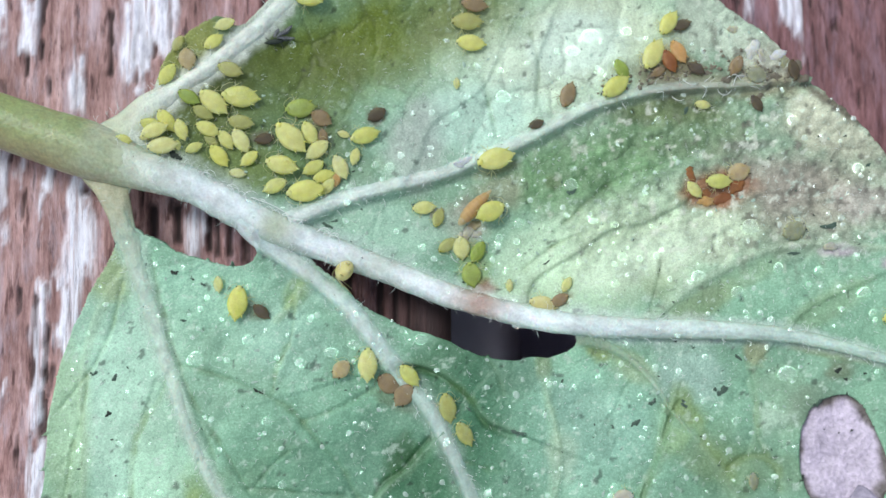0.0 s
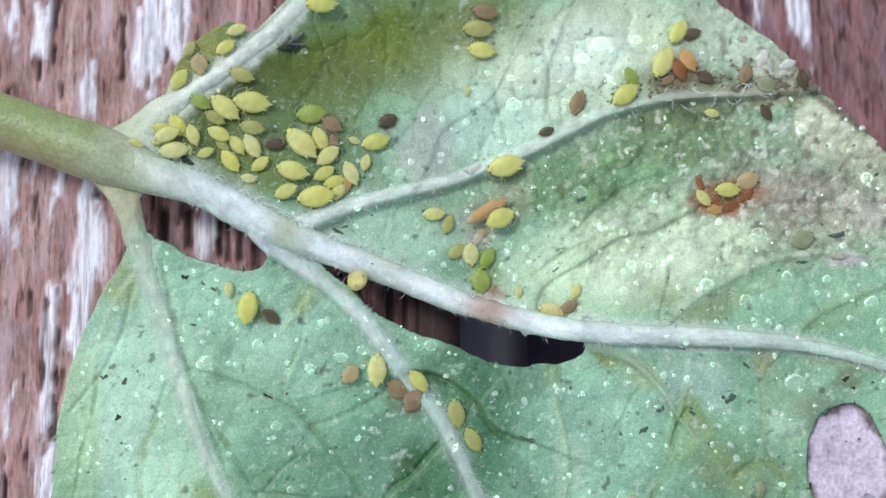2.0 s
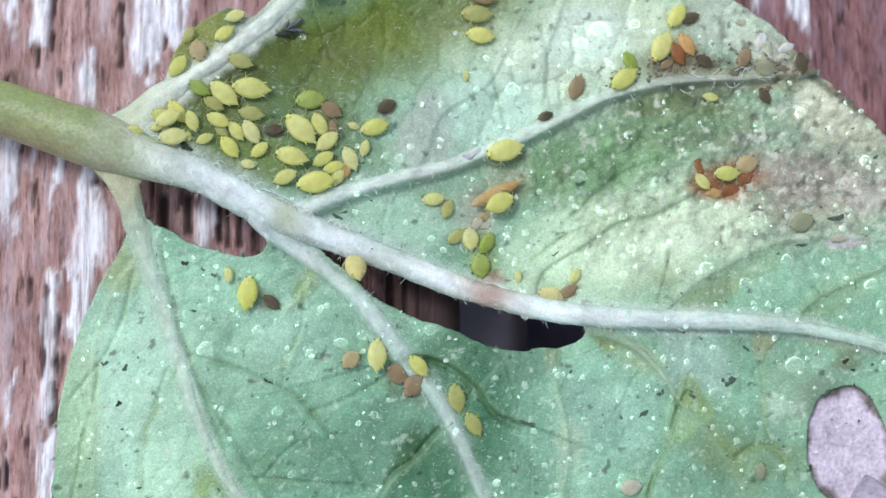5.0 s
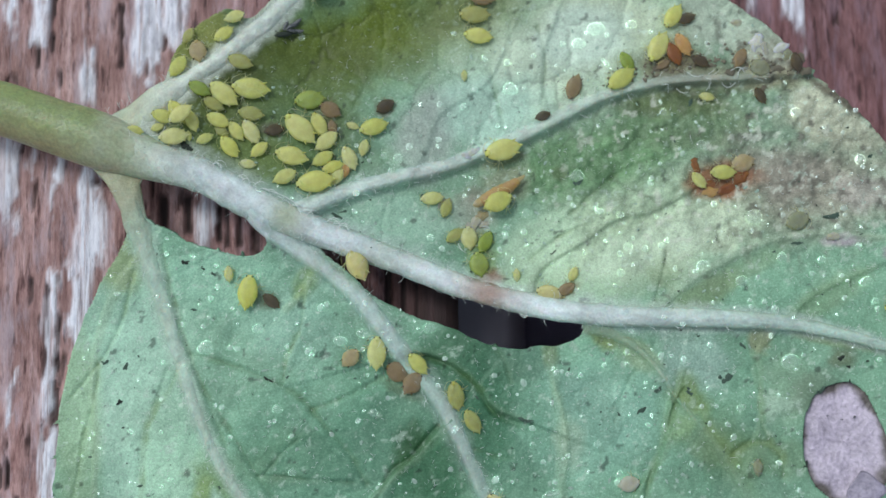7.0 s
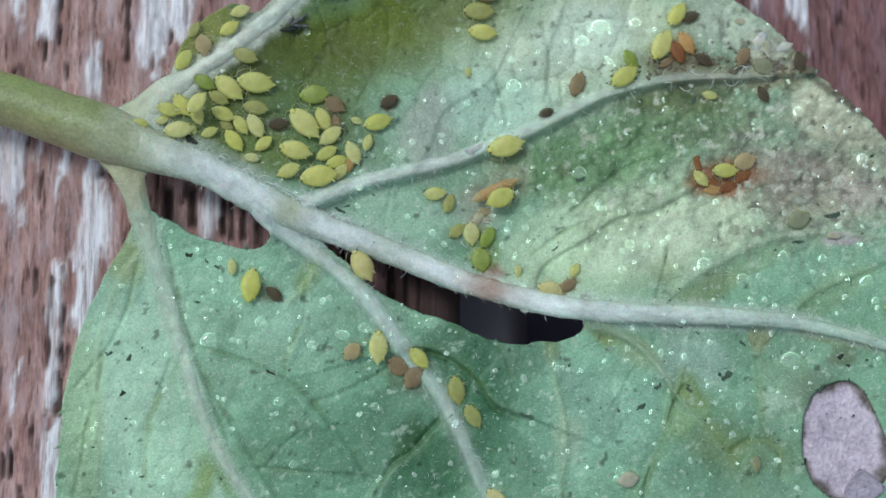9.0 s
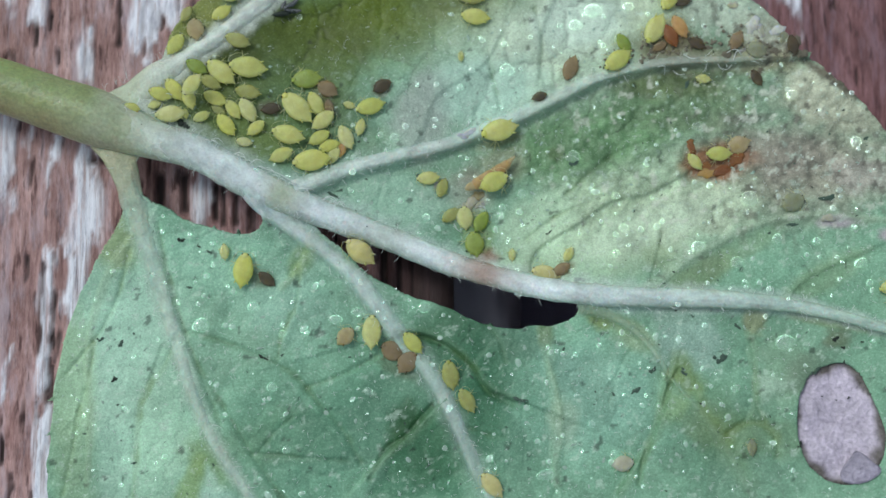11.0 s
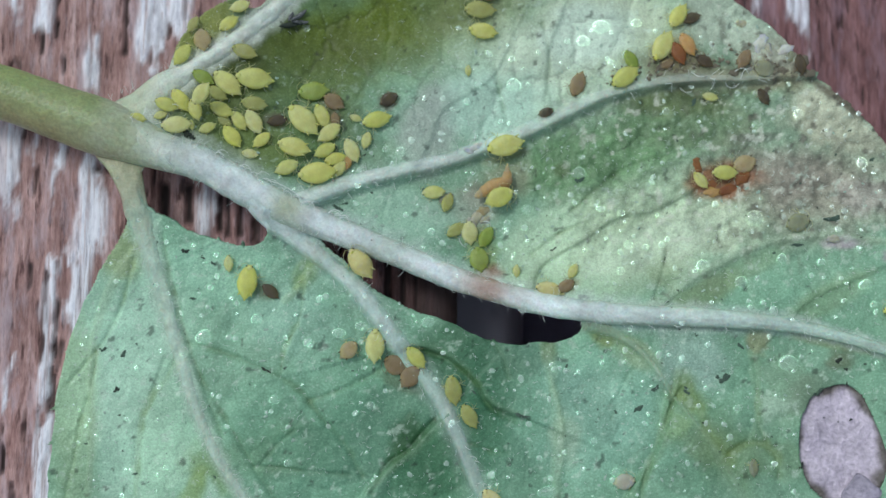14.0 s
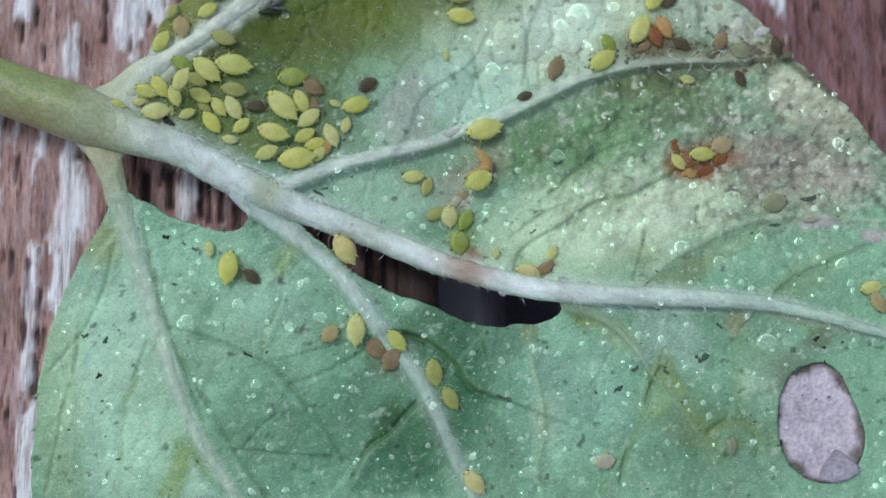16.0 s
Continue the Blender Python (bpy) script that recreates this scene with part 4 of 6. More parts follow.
    line = np.exp(-(net / 0.09) ** 2) * smooth(-0.3, 0.5, fractal(x, y, 2.5, 71, 2))
    tint *= (1 - (0.10 + 0.22 * smooth(-1.0, 3.0, y)) * line - 0.08 * np.exp(-(fine / 0.08) ** 2))[:, None]
    flecks = smooth(0.75, 1.05, fractal(x, y, 0.3, 81, 3))
    tint += (np.array((0.56, 0.70, 0.56)) - tint) * (0.45 * flecks * (1 - np.clip(hollow(x, y), 0, 1)))[:, None]
    dots = smooth(0.95, 1.2, fractal(x, y, 0.45, 85, 3))
    tint *= (1 - 0.6 * dots)[:, None]
    for name, (path, drop, tone, pale) in VEINS.items():
        d, which, side, w = beside(x, y, name)
        tint += (np.array(tone) * 0.9 - tint) * (pale * (1 - smooth(0.35, 1.1, d / w + 0.15 * fractal(x, y, 0.4, 77, 3))))[:, None]
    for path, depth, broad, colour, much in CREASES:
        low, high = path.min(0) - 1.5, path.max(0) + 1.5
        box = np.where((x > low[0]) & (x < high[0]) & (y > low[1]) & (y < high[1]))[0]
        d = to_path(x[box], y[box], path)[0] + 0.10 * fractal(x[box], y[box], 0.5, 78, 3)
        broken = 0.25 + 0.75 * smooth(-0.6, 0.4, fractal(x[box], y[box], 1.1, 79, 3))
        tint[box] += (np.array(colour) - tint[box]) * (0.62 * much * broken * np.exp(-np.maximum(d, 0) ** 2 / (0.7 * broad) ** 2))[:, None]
    crumbly = smooth(2.0, 9.0, x) * smooth(-2.5, 2.0, y) * (1 - 0.8 * smooth(7.0, 8.5, y) * smooth(13.5, 12.0, x))  # mouldy crumbs in the dying part
    tint *= (1 + crumbly * (0.20 * fractal(x, y, 0.30, 91, 3) + 0.14 * fractal(x, y, 1.0, 92, 3)))[:, None]
    rot = crumbly * smooth(0.55, 0.95, fractal(x, y, 0.55, 93, 4)) * smooth(9.0, 15.0, x)
    tint += (np.array((0.13, 0.12, 0.09)) - tint) * (0.75 * rot)[:, None]
    pale_bits = crumbly * smooth(0.65, 0.95, fractal(x, y, 0.42, 95, 3))
    tint += (np.array((0.70, 0.74, 0.60)) - tint) * (0.6 * pale_bits)[:, None]
    shade = np.zeros((n * k, 3))
    shade[used] = tint
    HEIGHT["tint"] = shade.reshape(n, k, 3)
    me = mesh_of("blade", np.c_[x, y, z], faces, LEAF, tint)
    return me


leaf = thing("leaf", "pale green leaf lying underside up, holed and stained", "leaf")
blade_part = part("blade", blade(), leaf, "grey-green felted blade with eaten holes and dead tan patches")
shell = blade_part.modifiers.new("thickness", "SOLIDIFY")
shell.thickness, shell.offset = 0.25 * MM, -1.0


def midrib_mesh(seed=99):
    """The stout midrib: a rod with a lumpy downy skin, pale on its back and greener on its flanks."""
    path, drop, tone, pale = VEINS["midrib"]
    x, y, w = path.T
    sides = 24
    along = np.linspace(0, 1, len(path))
    z = leaf_base(x, y) + 0.12 * w + 0.12 + 0.16 * fractal(x, y, 3.5, 12, 2) - 0.9 * hollow(x, y) - 0.1 * smooth(0.35, 1.0, along)
    verts, faces = tube(np.c_[x, y, z], w * 0.5 * (1 + 0.05 * lattice(x, y, 0.6, seed)), sides, 0.7, 0.05, seed)
    along = np.repeat(along, sides)
    tone = np.array(tone) + (np.array((0.32, 0.48, 0.35)) - np.array(tone)) * (0.75 * smooth(0.45, 0.92, along))[:, None]
    round_it = np.tile(np.arange(sides), len(path))
    flank = np.abs(np.cos(round_it * 2 * math.pi / sides)) ** 2.6
    tone = tone + (np.array((0.34, 0.48, 0.32)) - tone) * (0.55 * flank)[:, None]
    streaks = 0.12 * lattice(along * 60, round_it * 1.0, 1.1, seed + 1) + 0.16 * fractal(verts[:, 0], verts[:, 1], 0.8, seed, 4) + 0.12 * fractal(verts[:, 0], verts[:, 1], 0.22, seed + 3, 2)
    return verts, faces, tone * (1 + streaks)[:, None]


RIDGES = {  # how far each side vein stands up and spreads, against its width, and how much of its own colour it keeps from base to tip
    "vein_a": (0.20, 0.82, 0.9, 0.85), "vein_b": (0.12, 0.95, 0.85, 0.1), "vein_d": (0.12, 1.0, 0.8, 0.65), "vein_e": (0.15, 1.05, 0.8, 0.12), "vein_f": (0.16, 1.0, 0.7, 0.3),
}


def bell(u):
    return np.clip(1 - u * u, 0, 1) ** 1.4


def ridge(name, seed):
    """A side vein that swells out of the blade, with a rounded back and flanks that run into it."""
    path, drop, tone, pale = VEINS[name]
    height, spread, first, last = RIDGES[name]
    if name == "vein_f":  # it sinks into the blade half way
        path = path[: int(len(path) * 0.52)].copy()
        path[:, 2] *= np.linspace(1.2, 0.5, len(path))
    count, under = 17, (0.7, 0.0, -0.7)
    us = np.r_[np.linspace(-1, 1, count), under]
    ahead = np.gradient(path[:, :2], axis=0)
    ahead /= np.linalg.norm(ahead, axis=1)[:, None]
    half = path[:, 2] * 0.5 * 1.3 * spread * (1 + 0.10 * lattice(path[:, 0], path[:, 1], 0.7, seed))
    side = us[None, :] * half[:, None]
    x, y = path[:, 0:1] - ahead[:, 1:2] * side, path[:, 1:2] + ahead[:, 0:1] * side
    gone = np.zeros(x.shape, bool)
    for hole in HOLES[:2]:
        gone |= inside(x.ravel(), y.ravel(), hole).reshape(x.shape)
    pull = np.where(gone, 0.62, 1.0)  # the flank beside a hole is cut short
    x, y = path[:, 0:1] - ahead[:, 1:2] * side * pull, path[:, 1:2] + ahead[:, 0:1] * side * pull
    along = np.linspace(0, 1, len(path))[:, None]
    z = relief(x.ravel(), y.ravel())[0].reshape(x.shape)
    lumps = 1 + 0.16 * fractal(x, y, 0.5, seed, 3)
    up = np.ones(len(us))
    up[count:] = 0
    z = z + up * (height * path[:, 2:3] * bell(us)[None, :] * lumps * (1 - 0.5 * smooth(0.3, 1.0, along)) - 0.07 * np.abs(us)[None, :] ** 4) - (1 - up) * 0.22
    if name == "vein_a":
        z = z - 1.1 * smooth(-12.3, -14.4, x)
    if name == "vein_d":
        z = z - 0.5 * smooth(2.6, 4.9, y)
    own = np.zeros(x.shape + (3,)) + np.array(tone) * 0.95
    if name == "vein_d":
        own = own + (np.array((0.46, 0.46, 0.29)) - own) * smooth(-1.0, 4.0, y)[..., None]
    if name == "vein_a":
        own = own + (np.array((0.52, 0.58, 0.42)) - own) * smooth(-10.5, -14.0, x)[..., None]
    i = np.clip(np.round((y - HEIGHT["y"]) / HEIGHT["step"]).astype(int), 0, HEIGHT["z"].shape[0] - 1)
    j = np.clip(np.round((x - HEIGHT["x"]) / HEIGHT["step"]).astype(int), 0, HEIGHT["z"].shape[1] - 1)
    felt = HEIGHT["tint"][i, j]
    bare = felt.sum(-1) <= 0
    felt = np.where(bare[..., None], own, felt)
    keep = (first + (last - first) * along) * np.clip(1.10 * bell(us)[None, :] ** 0.9 + 0.35 * fractal(x, y, 0.35, seed + 1, 3) + 0.2 * fractal(x, y, 1.5, seed + 5, 2), 0, 1)
    if drop > 0.25:  # the flank over a step stays green
        keep = keep * smooth(-0.95, -0.15, us)[None, :]
    tint = felt + (own - felt) * keep[..., None]
    tint = tint * (1 + 0.12 * fractal(x, y, 0.25, seed + 2, 3))[..., None]
    rows, ring_size = x.shape
    idx = np.arange(rows * ring_size).reshape(rows, ring_size)
    nxt = np.roll(idx, -1, 1)
    faces = np.stack([idx[:-1], idx[1:], nxt[1:], nxt[:-1]], -1).reshape(-1, 4)
    return mesh_of("side_vein", np.stack([x, y, z], -1).reshape(-1, 3), faces[:, ::-1], VEIN, tint.reshape(-1, 3))


for n, name in enumerate(RIDGES):
    part("side_vein", ridge(name, 90 + n), leaf, "pale raised side vein that runs into the blade")
verts, faces, tint = midrib_mesh()
verts[:, 2] -= 0.55 * smooth(-11.5, -15.0, verts[:, 0])
for sx, sy, r, colour, k in ((2.06, -1.70, 1.2, (0.36, 0.20, 0.13), 0.8), (-6.68, 1.80, 0.8, (0.46, 0.52, 0.34), 0.9), (-2.34, -0.04, 1.2, (0.40, 0.48, 0.36), 0.5)):
    near = np.exp(-(np.hypot(verts[:, 0] - sx, verts[:, 1] - sy) / r) ** 2)[:, None] * k
    tint = tint * (1 - near) + np.array(colour) * near
tint[:] = tint + (np.array((0.50, 0.56, 0.38)) - tint) * smooth(-9.5, -14.5, verts[:, 0])[:, None]
part("midrib", mesh_of("midrib", verts, faces, VEIN, tint), leaf, "whitish downy midrib")

# the stalk
stalk = spline([(-26.38, 7.90, 1.9, 1.35), (-22.57, 7.69, 2.0, 1.25), (-19.22, 6.84, 2.05, 1.2), (-16.91, 6.03, 2.1, 1.22), (-15.01, 5.38, 2.1, 1.28), (-13.57, 4.82, 2.1, 1.08), (-12.11, 4.26, 2.15, 0.84), (-10.38, 3.66, 2.1, 0.66), (-9.14, 2.97, 2.0, 0.5)], 0.3)
verts, faces = tube(stalk[:, [0, 1, 2]], stalk[:, 3], 24, 0.95, 0.01, 5)
mid = np.repeat(stalk[:, 1], 24)
low = smooth(0.2, -1.0, verts[:, 1] - mid)
tint = np.array((0.29, 0.36, 0.13)) * (1 + 0.15 * fractal(verts[:, 0] * 0.3, verts[:, 1], 0.8, 7, 3))[:, None]
tint = tint + (np.array((0.36, 0.32, 0.17)) - tint) * (low * smooth(-12.0, -17.0, verts[:, 0]) * 0.8)[:, None]
blush = smooth(0.2, 0.9, fractal(verts[:, 0] * 0.6, verts[:, 1], 0.9, 8, 4))
tint = tint + (np.array((0.42, 0.34, 0.23)) - tint) * (0.5 * blush)[:, None]
tint = tint + (np.array((0.60, 0.65, 0.50)) - tint) * smooth(-17.5, -11.0, verts[:, 0] + 1.2 * fractal(verts[:, 0], verts[:, 1], 1.5, 9, 3))[:, None]
part("stalk", mesh_of("stalk", verts, faces, STALK, tint), leaf, "green leaf stalk flushed with brown")


def window_mesh():
    """The thin dry skin left in an eaten window of the blade."""
    loop = HOLES[2]
    mid = loop.mean(0)
    rows, count = 14, len(loop)
    verts, faces, tint = [], [], []
    for r in range(rows + 1):
        s = 1.04 * r / rows
        p = mid + (loop - mid) * s
        z = leaf_base(p[:, 0], p[:, 1]) - 0.22 + 0.10 * fractal(p[:, 0], p[:, 1], 0.9, 15, 4) - 0.1 * (1 - s)
        verts.append(np.c_[p, z])
        c = np.array((0.60, 0.52, 0.62)) * (1 + 0.10 * fractal(p[:, 0], p[:, 1], 1.0, 16, 4))[:, None]
        rim = smooth(0.80, 0.98, s + 0.10 * fractal(p[:, 0], p[:, 1], 0.7, 18, 3))[:, None]
        c = c * (1 - rim) + np.array((0.12, 0.10, 0.09)) * rim
        tint.append(c)
    verts, tint = np.vstack(verts), np.vstack(tint)
    for r in range(rows):
        for k in range(count):
            a, b = r * count + k, r * count + (k + 1) % count
            faces.append((a, b, b + count, a + count))
    return mesh_of("dry_window", verts, np.array(faces), WINDOW, tint)


win = part("dry_window", window_mesh(), leaf, "pinkish grey papery skin in an eaten window")
shell = win.modifiers.new("thickness", "SOLIDIFY")
shell.thickness = 0.05 * MM


def flap_mesh():
    """A small torn flap over the window's lower rim."""
    rows = [(16.69, -10.74), (16.66, -10.35), (17.05, -9.82), (17.30, -9.52), (17.61, -9.65), (17.90, -9.97), (18.18, -10.19), (18.02, -10.51), (17.33, -10.84)]
    p = ring(rows, 0.1)
    mid = p.mean(0)
    verts, faces = [], []
    for r in range(7):
        q = mid + (p - mid) * (r / 6)
        z = leaf_base(q[:, 0], q[:, 1]) + 0.05 + 0.05 * fractal(q[:, 0], q[:, 1], 0.5, 25, 3)
        verts.append(np.c_[q, z])
    verts = np.vstack(verts)
    count = len(p)
    for r in range(6):
        for k in range(count):
            a, b = r * count + k, r * count + (k + 1) % count
            faces.append((a, b, b + count, a + count))
    tint = np.array((0.36, 0.32, 0.40)) * (1 + 0.2 * fractal(verts[:, 0], verts[:, 1], 0.5, 26, 3))[:, None]
    return mesh_of("flap", verts, np.array(faces), WINDOW, tint)


flap = part("flap", flap_mesh(), leaf, "torn greyish flap of dry skin")
shell = flap.modifiers.new("thickness", "SOLIDIFY")
shell.thickness = 0.04 * MM


def surface(x, y):
    i, j = int(round((y - HEIGHT["y"]) / HEIGHT["step"])), int(round((x - HEIGHT["x"]) / HEIGHT["step"]))
    z = HEIGHT["z"][max(i, 0), max(j, 0)] if i < HEIGHT["z"].shape[0] and j < HEIGHT["z"].shape[1] else np.nan
    return float(z) if z == z else float(leaf_base(x, y))


def top(x, y):
    """The height of the leaf's upper side at a place, veins included."""
    z = surface(x, y)
    for name in ("midrib", "vein_a", "vein_b", "vein_d", "vein_e", "vein_f"):
        path = VEINS[name][0]
        d = np.hypot(path[:, 0] - x, path[:, 1] - y)
        i = int(np.argmin(d))
        half = path[i, 2] * 0.5
        if d[i] < half:
            if name == "midrib":
                z = max(z, float(leaf_base(path[i, 0], path[i, 1])) + 0.12 * path[i, 2] + 0.1 + 0.62 * math.sqrt(half**2 - d[i] ** 2))
            else:
                z += RIDGES[name][0] * path[i, 2] * float(bell(d[i] / (1.3 * half * RIDGES[name][1]))) * 0.8
    return z


def hairs():
    """Fine curved white hairs along the veins and short down on the blade."""
    rnd = random.Random(4)
    verts, faces = [], []

    def one(x, y, z, turn, long, curl, thick, rise):
        pts = []
        px, py = x, y
        for s in np.linspace(0, 1, 6):
            pts.append((px, py, z + rise * math.sin(s * 2.2)))
            px, py = px + math.cos(turn + curl * s) * long / 5, py + math.sin(turn + curl * s) * long / 5
        v, f = tube(pts, [thick, thick, thick * 0.95, thick * 0.85, thick * 0.6, thick * 0.25], 4, caps=False)
        base = len(verts)
        verts.extend(v)
        faces.extend(tuple(i + base for i in q) for q in f)

    for name, count in (("midrib", 330), ("vein_a", 90), ("vein_b", 85), ("vein_d", 45), ("vein_e", 60), ("vein_f", 8)):
        path = VEINS[name][0]
        for _ in range(count):
            i = rnd.randrange(2, len(path) - 3)
            x, y, w = path[i]
            if x < -12.5 and name == "midrib" or x > 5 and rnd.random() < 0.6:
                continue
            ahead = math.atan2(path[i + 1][1] - y, path[i + 1][0] - x)
            side = rnd.choice((-1, 1))
            off = rnd.uniform(0.25, 0.5) * w * side
            px, py = x - math.sin(ahead) * off, y + math.cos(ahead) * off
            z = top(px, py) - 0.02
            one(px, py, z, ahead + side * rnd.uniform(0.2, 1.7), rnd.uniform(0.12, 0.5), rnd.uniform(-1.9, 1.9), rnd.uniform(0.005, 0.011), rnd.uniform(0.05, 0.3))
    path = VEINS["midrib"][0]
    for _ in range(26):  # long looped hairs on the upper flank beside the cluster
        x, y, w = path[np.argmin(np.abs(path[:, 0] - rnd.uniform(-10.5, -4.5)))]
        turn = rnd.uniform(0.2, 1.0)
        one(x + 0.18 * w, y + 0.36 * w, top(x + 0.18 * w, y + 0.36 * w) - 0.02, turn, rnd.uniform(0.5, 0.9), rnd.uniform(-3.6, -2.2), rnd.uniform(0.010, 0.017), rnd.uniform(0.08, 0.2))
    xs = np.array([rnd.uniform(-17, 19) for _ in range(2600)])
    ys = np.array([rnd.uniform(-12, 11) for _ in range(2600)])
    ok = inside(xs, ys, OUTLINE)
    for hole in HOLES:
        ok &= ~inside(xs, ys, hole)
    xs, ys = xs[ok], ys[ok]
    zs = relief(xs, ys)[0]
    for x, y, z in zip(xs, ys, zs):
        one(x, y, z, rnd.uniform(0, 6.3), rnd.uniform(0.06, 0.26), rnd.uniform(-2.4, 2.4), rnd.uniform(0.004, 0.009), rnd.uniform(0.02, 0.1))
    return mesh_of("down", verts, faces, HAIR)


tagged(part("down", hairs(), leaf, "fine white hairs on the veins and blade"), kind="stuff")


# ---- aphids ----
def aphid_profile():
    """A plump spindle, broadest behind the middle."""
    rows = []
    for u in np.linspace(0.46, -0.47, 40):
        s = (u + 0.04) / (0.51 if u > -0.04 else 0.45)
        r = 0.268 * max(0.0, 1 - abs(s) ** (2.0 if u > -0.04 else 1.7)) ** (0.58 if u > -0.04 else 0.82)
        rows.append((u, r + (0.003 * math.cos(u * 71) if abs(s) < 0.8 else 0.0)))
    return [(0.475, 0.012)] + rows + [(-0.485, 0.012)]


APHID = {}


def aphid_meshes(kind):
    if kind in APHID:
        return APHID[kind]
    skin = SKINS[kind]
    one = 1 / MM  # these meshes are one unit long and are scaled by their thing
    body_v, body_f = lathe(aphid_profile(), 18, 0.38, 0.8)
    head_v, head_f = lathe([(0.484, 0.01), (0.478, 0.04), (0.462, 0.068), (0.43, 0.092), (0.38, 0.11), (0.32, 0.10)], 12, 0.65)
    horn_v, horn_f = tube([(0, 0, 0), (-0.05, 0.02, 0.02), (-0.10, 0.04, 0.03)], [0.026, 0.017, 0.008], 7)
    tail_v, tail_f = tube([(-0.46, 0, 0), (-0.50, 0, 0.01), (-0.53, 0, 0.015)], [0.045, 0.03, 0.008], 7, 0.7)
    leg_v, leg_f = tube([(0, 0, 0), (0.02, 0.13, 0.06), (0.03, 0.24, -0.06), (0.04, 0.31, -0.17), (0.06, 0.35, -0.185)], [0.012, 0.010, 0.008, 0.006, 0.004], 6)
    feeler_v, feeler_f = tube([(0, 0, 0), (0.06, 0.05, 0.03), (0.02, 0.16, 0.03), (-0.12, 0.25, 0.02), (-0.26, 0.29, 0.0)], [0.009, 0.007, 0.006, 0.004, 0.003], 5)
    eye_v, eye_f = lathe([(0.022, 0.004), (0.016, 0.016), (0.0, 0.022), (-0.016, 0.016), (-0.022, 0.004)], 8)
    made = {}
    for name, v, f, skin_of in (("body", body_v, body_f, skin), ("head", head_v, head_f, skin), ("cornicle", horn_v, horn_f, SKINS["dark"] if kind in ("brown", "tan", "dark") else skin),
                                ("tail", tail_v, tail_f, skin), ("leg", leg_v, leg_f, SKINS["pale"] if kind not in ("brown", "dark") else SKINS["brown"]),
                                ("feeler", feeler_v, feeler_f, SKINS["pale"] if kind not in ("brown", "dark") else SKINS["brown"]), ("eye", eye_v, eye_f, EYE_DARK)):
        made[name] = mesh_of(kind + "_" + name, np.array(v) * one, f, skin_of)
    APHID[kind] = made
    return made


WORDS = {"yellow": "plump bright yellow aphid", "pale": "small pale yellow aphid", "lime": "yellow-green aphid", "green": "rounded green aphid", "olive": "dull olive aphid half hidden under others",
         "tan": "swollen tan aphid", "brown": "swollen brown aphid", "dark": "shrivelled dark brown aphid", "orange": "orange-stained aphid", "rust": "rust-brown collapsed aphid", "straw": "straw-yellow aphid", "cream": "cream-white aphid skin", "grey": "greyish green aphid"}


def aphid(x, y, long, heading, kind="yellow", lift=0.0, pitch=0.0, where="on the leaf underside", fat=1.0, group="aphids on the leaf", label="", tall=1.0):
    """One aphid at a place of the leaf: its length in mm, and the way that its head points in degrees."""
    z = (top(x, y) if lift < 5 else 0) + 0.17 * long + lift
    m = Matrix.LocRotScale((x * MM, y * MM, z * MM), Euler((0, radians(pitch), radians(heading)), "XYZ"), None)
    word = label or WORDS[kind] + " " + where
    ob = thing("aphid", word, "aphid", group, m, long * MM)
    ob.scale = (long * MM, long * MM * fat, long * MM * min(fat, 1.1) * tall)
    me = aphid_meshes(kind)
    part("body", me["body"], ob)
    part("head", me["head"], ob)
    part("tail", me["tail"], ob)
    for s in (-1, 1):
        e = part("eye", me["eye"], ob, "dark eye")
        e.location = (0.435, 0.078 * s, 0.03)
        for name, place, turn in (("cornicle", (-0.30, 0.15 * s, 0.03), 4 * s), ("feeler", (0.45, 0.04 * s, 0.03), 0)):
            q = part(name, me[name], ob)
            q.location, q.scale, q.rotation_euler = place, (1, s, 1), (0, 0, radians(turn))
        for fx, turn in ((0.24, 38), (0.12, -12), (0.0, -50)):
            q = part("leg", me["leg"], ob)
            q.location, q.scale, q.rotation_euler = (fx, 0.12 * s, -0.02), (1, s, 1), (0, 0, radians(turn * s))
    return ob


aphid(-8.26, 7.66, 1.76, 172, "lime", fat=1.04)
aphid(-9.45, 7.42, 1.60, 140, "yellow", fat=1.04)
aphid(-11.45, 6.55, 1.21, 125, "yellow", fat=1.04)
aphid(-10.79, 6.12, 1.05, 110, "yellow", fat=1.04)
aphid(-9.68, 6.20, 1.16, 155, "yellow", fat=1.04)
aphid(-8.89, 5.71, 1.05, 125, "yellow", fat=1.04)
aphid(-8.24, 5.67, 1.27, 120, "pale", fat=1.04)
aphid(-9.17, 4.97, 1.21, 128, "yellow", fat=1.04)
aphid(-7.88, 4.86, 0.99, 40, "yellow", fat=1.04)
aphid(-8.37, 4.20, 0.77, 170, "pale", fat=1.04)
aphid(-10.24, 5.32, 0.83, 205, "lime", fat=1.04)
aphid(-11.58, 5.41, 1.38, 185, "pale", fat=1.04)
aphid(-12.05, 6.33, 1.10, 160, "lime", fat=1.04)
aphid(-8.25, 6.51, 1.21, 170, "olive", fat=1.04)
aphid(-10.51, 7.64, 1.10, 150, "green", fat=1.04)
aphid(-9.89, 6.95, 1.05, 150, "olive", fat=1.04)
aphid(-10.92, 5.43, 0.50, 100, "lime", fat=1.04)
aphid(-9.53, 5.67, 0.72, 150, "olive", fat=1.04)
aphid(-13.27, 5.67, 0.83, 170, "lime", fat=1.04)
aphid(-12.31, 5.87, 0.66, 200, "pale", fat=1.04)
aphid(-9.48, 10.21, 1.05, 215, "yellow", fat=1.04)
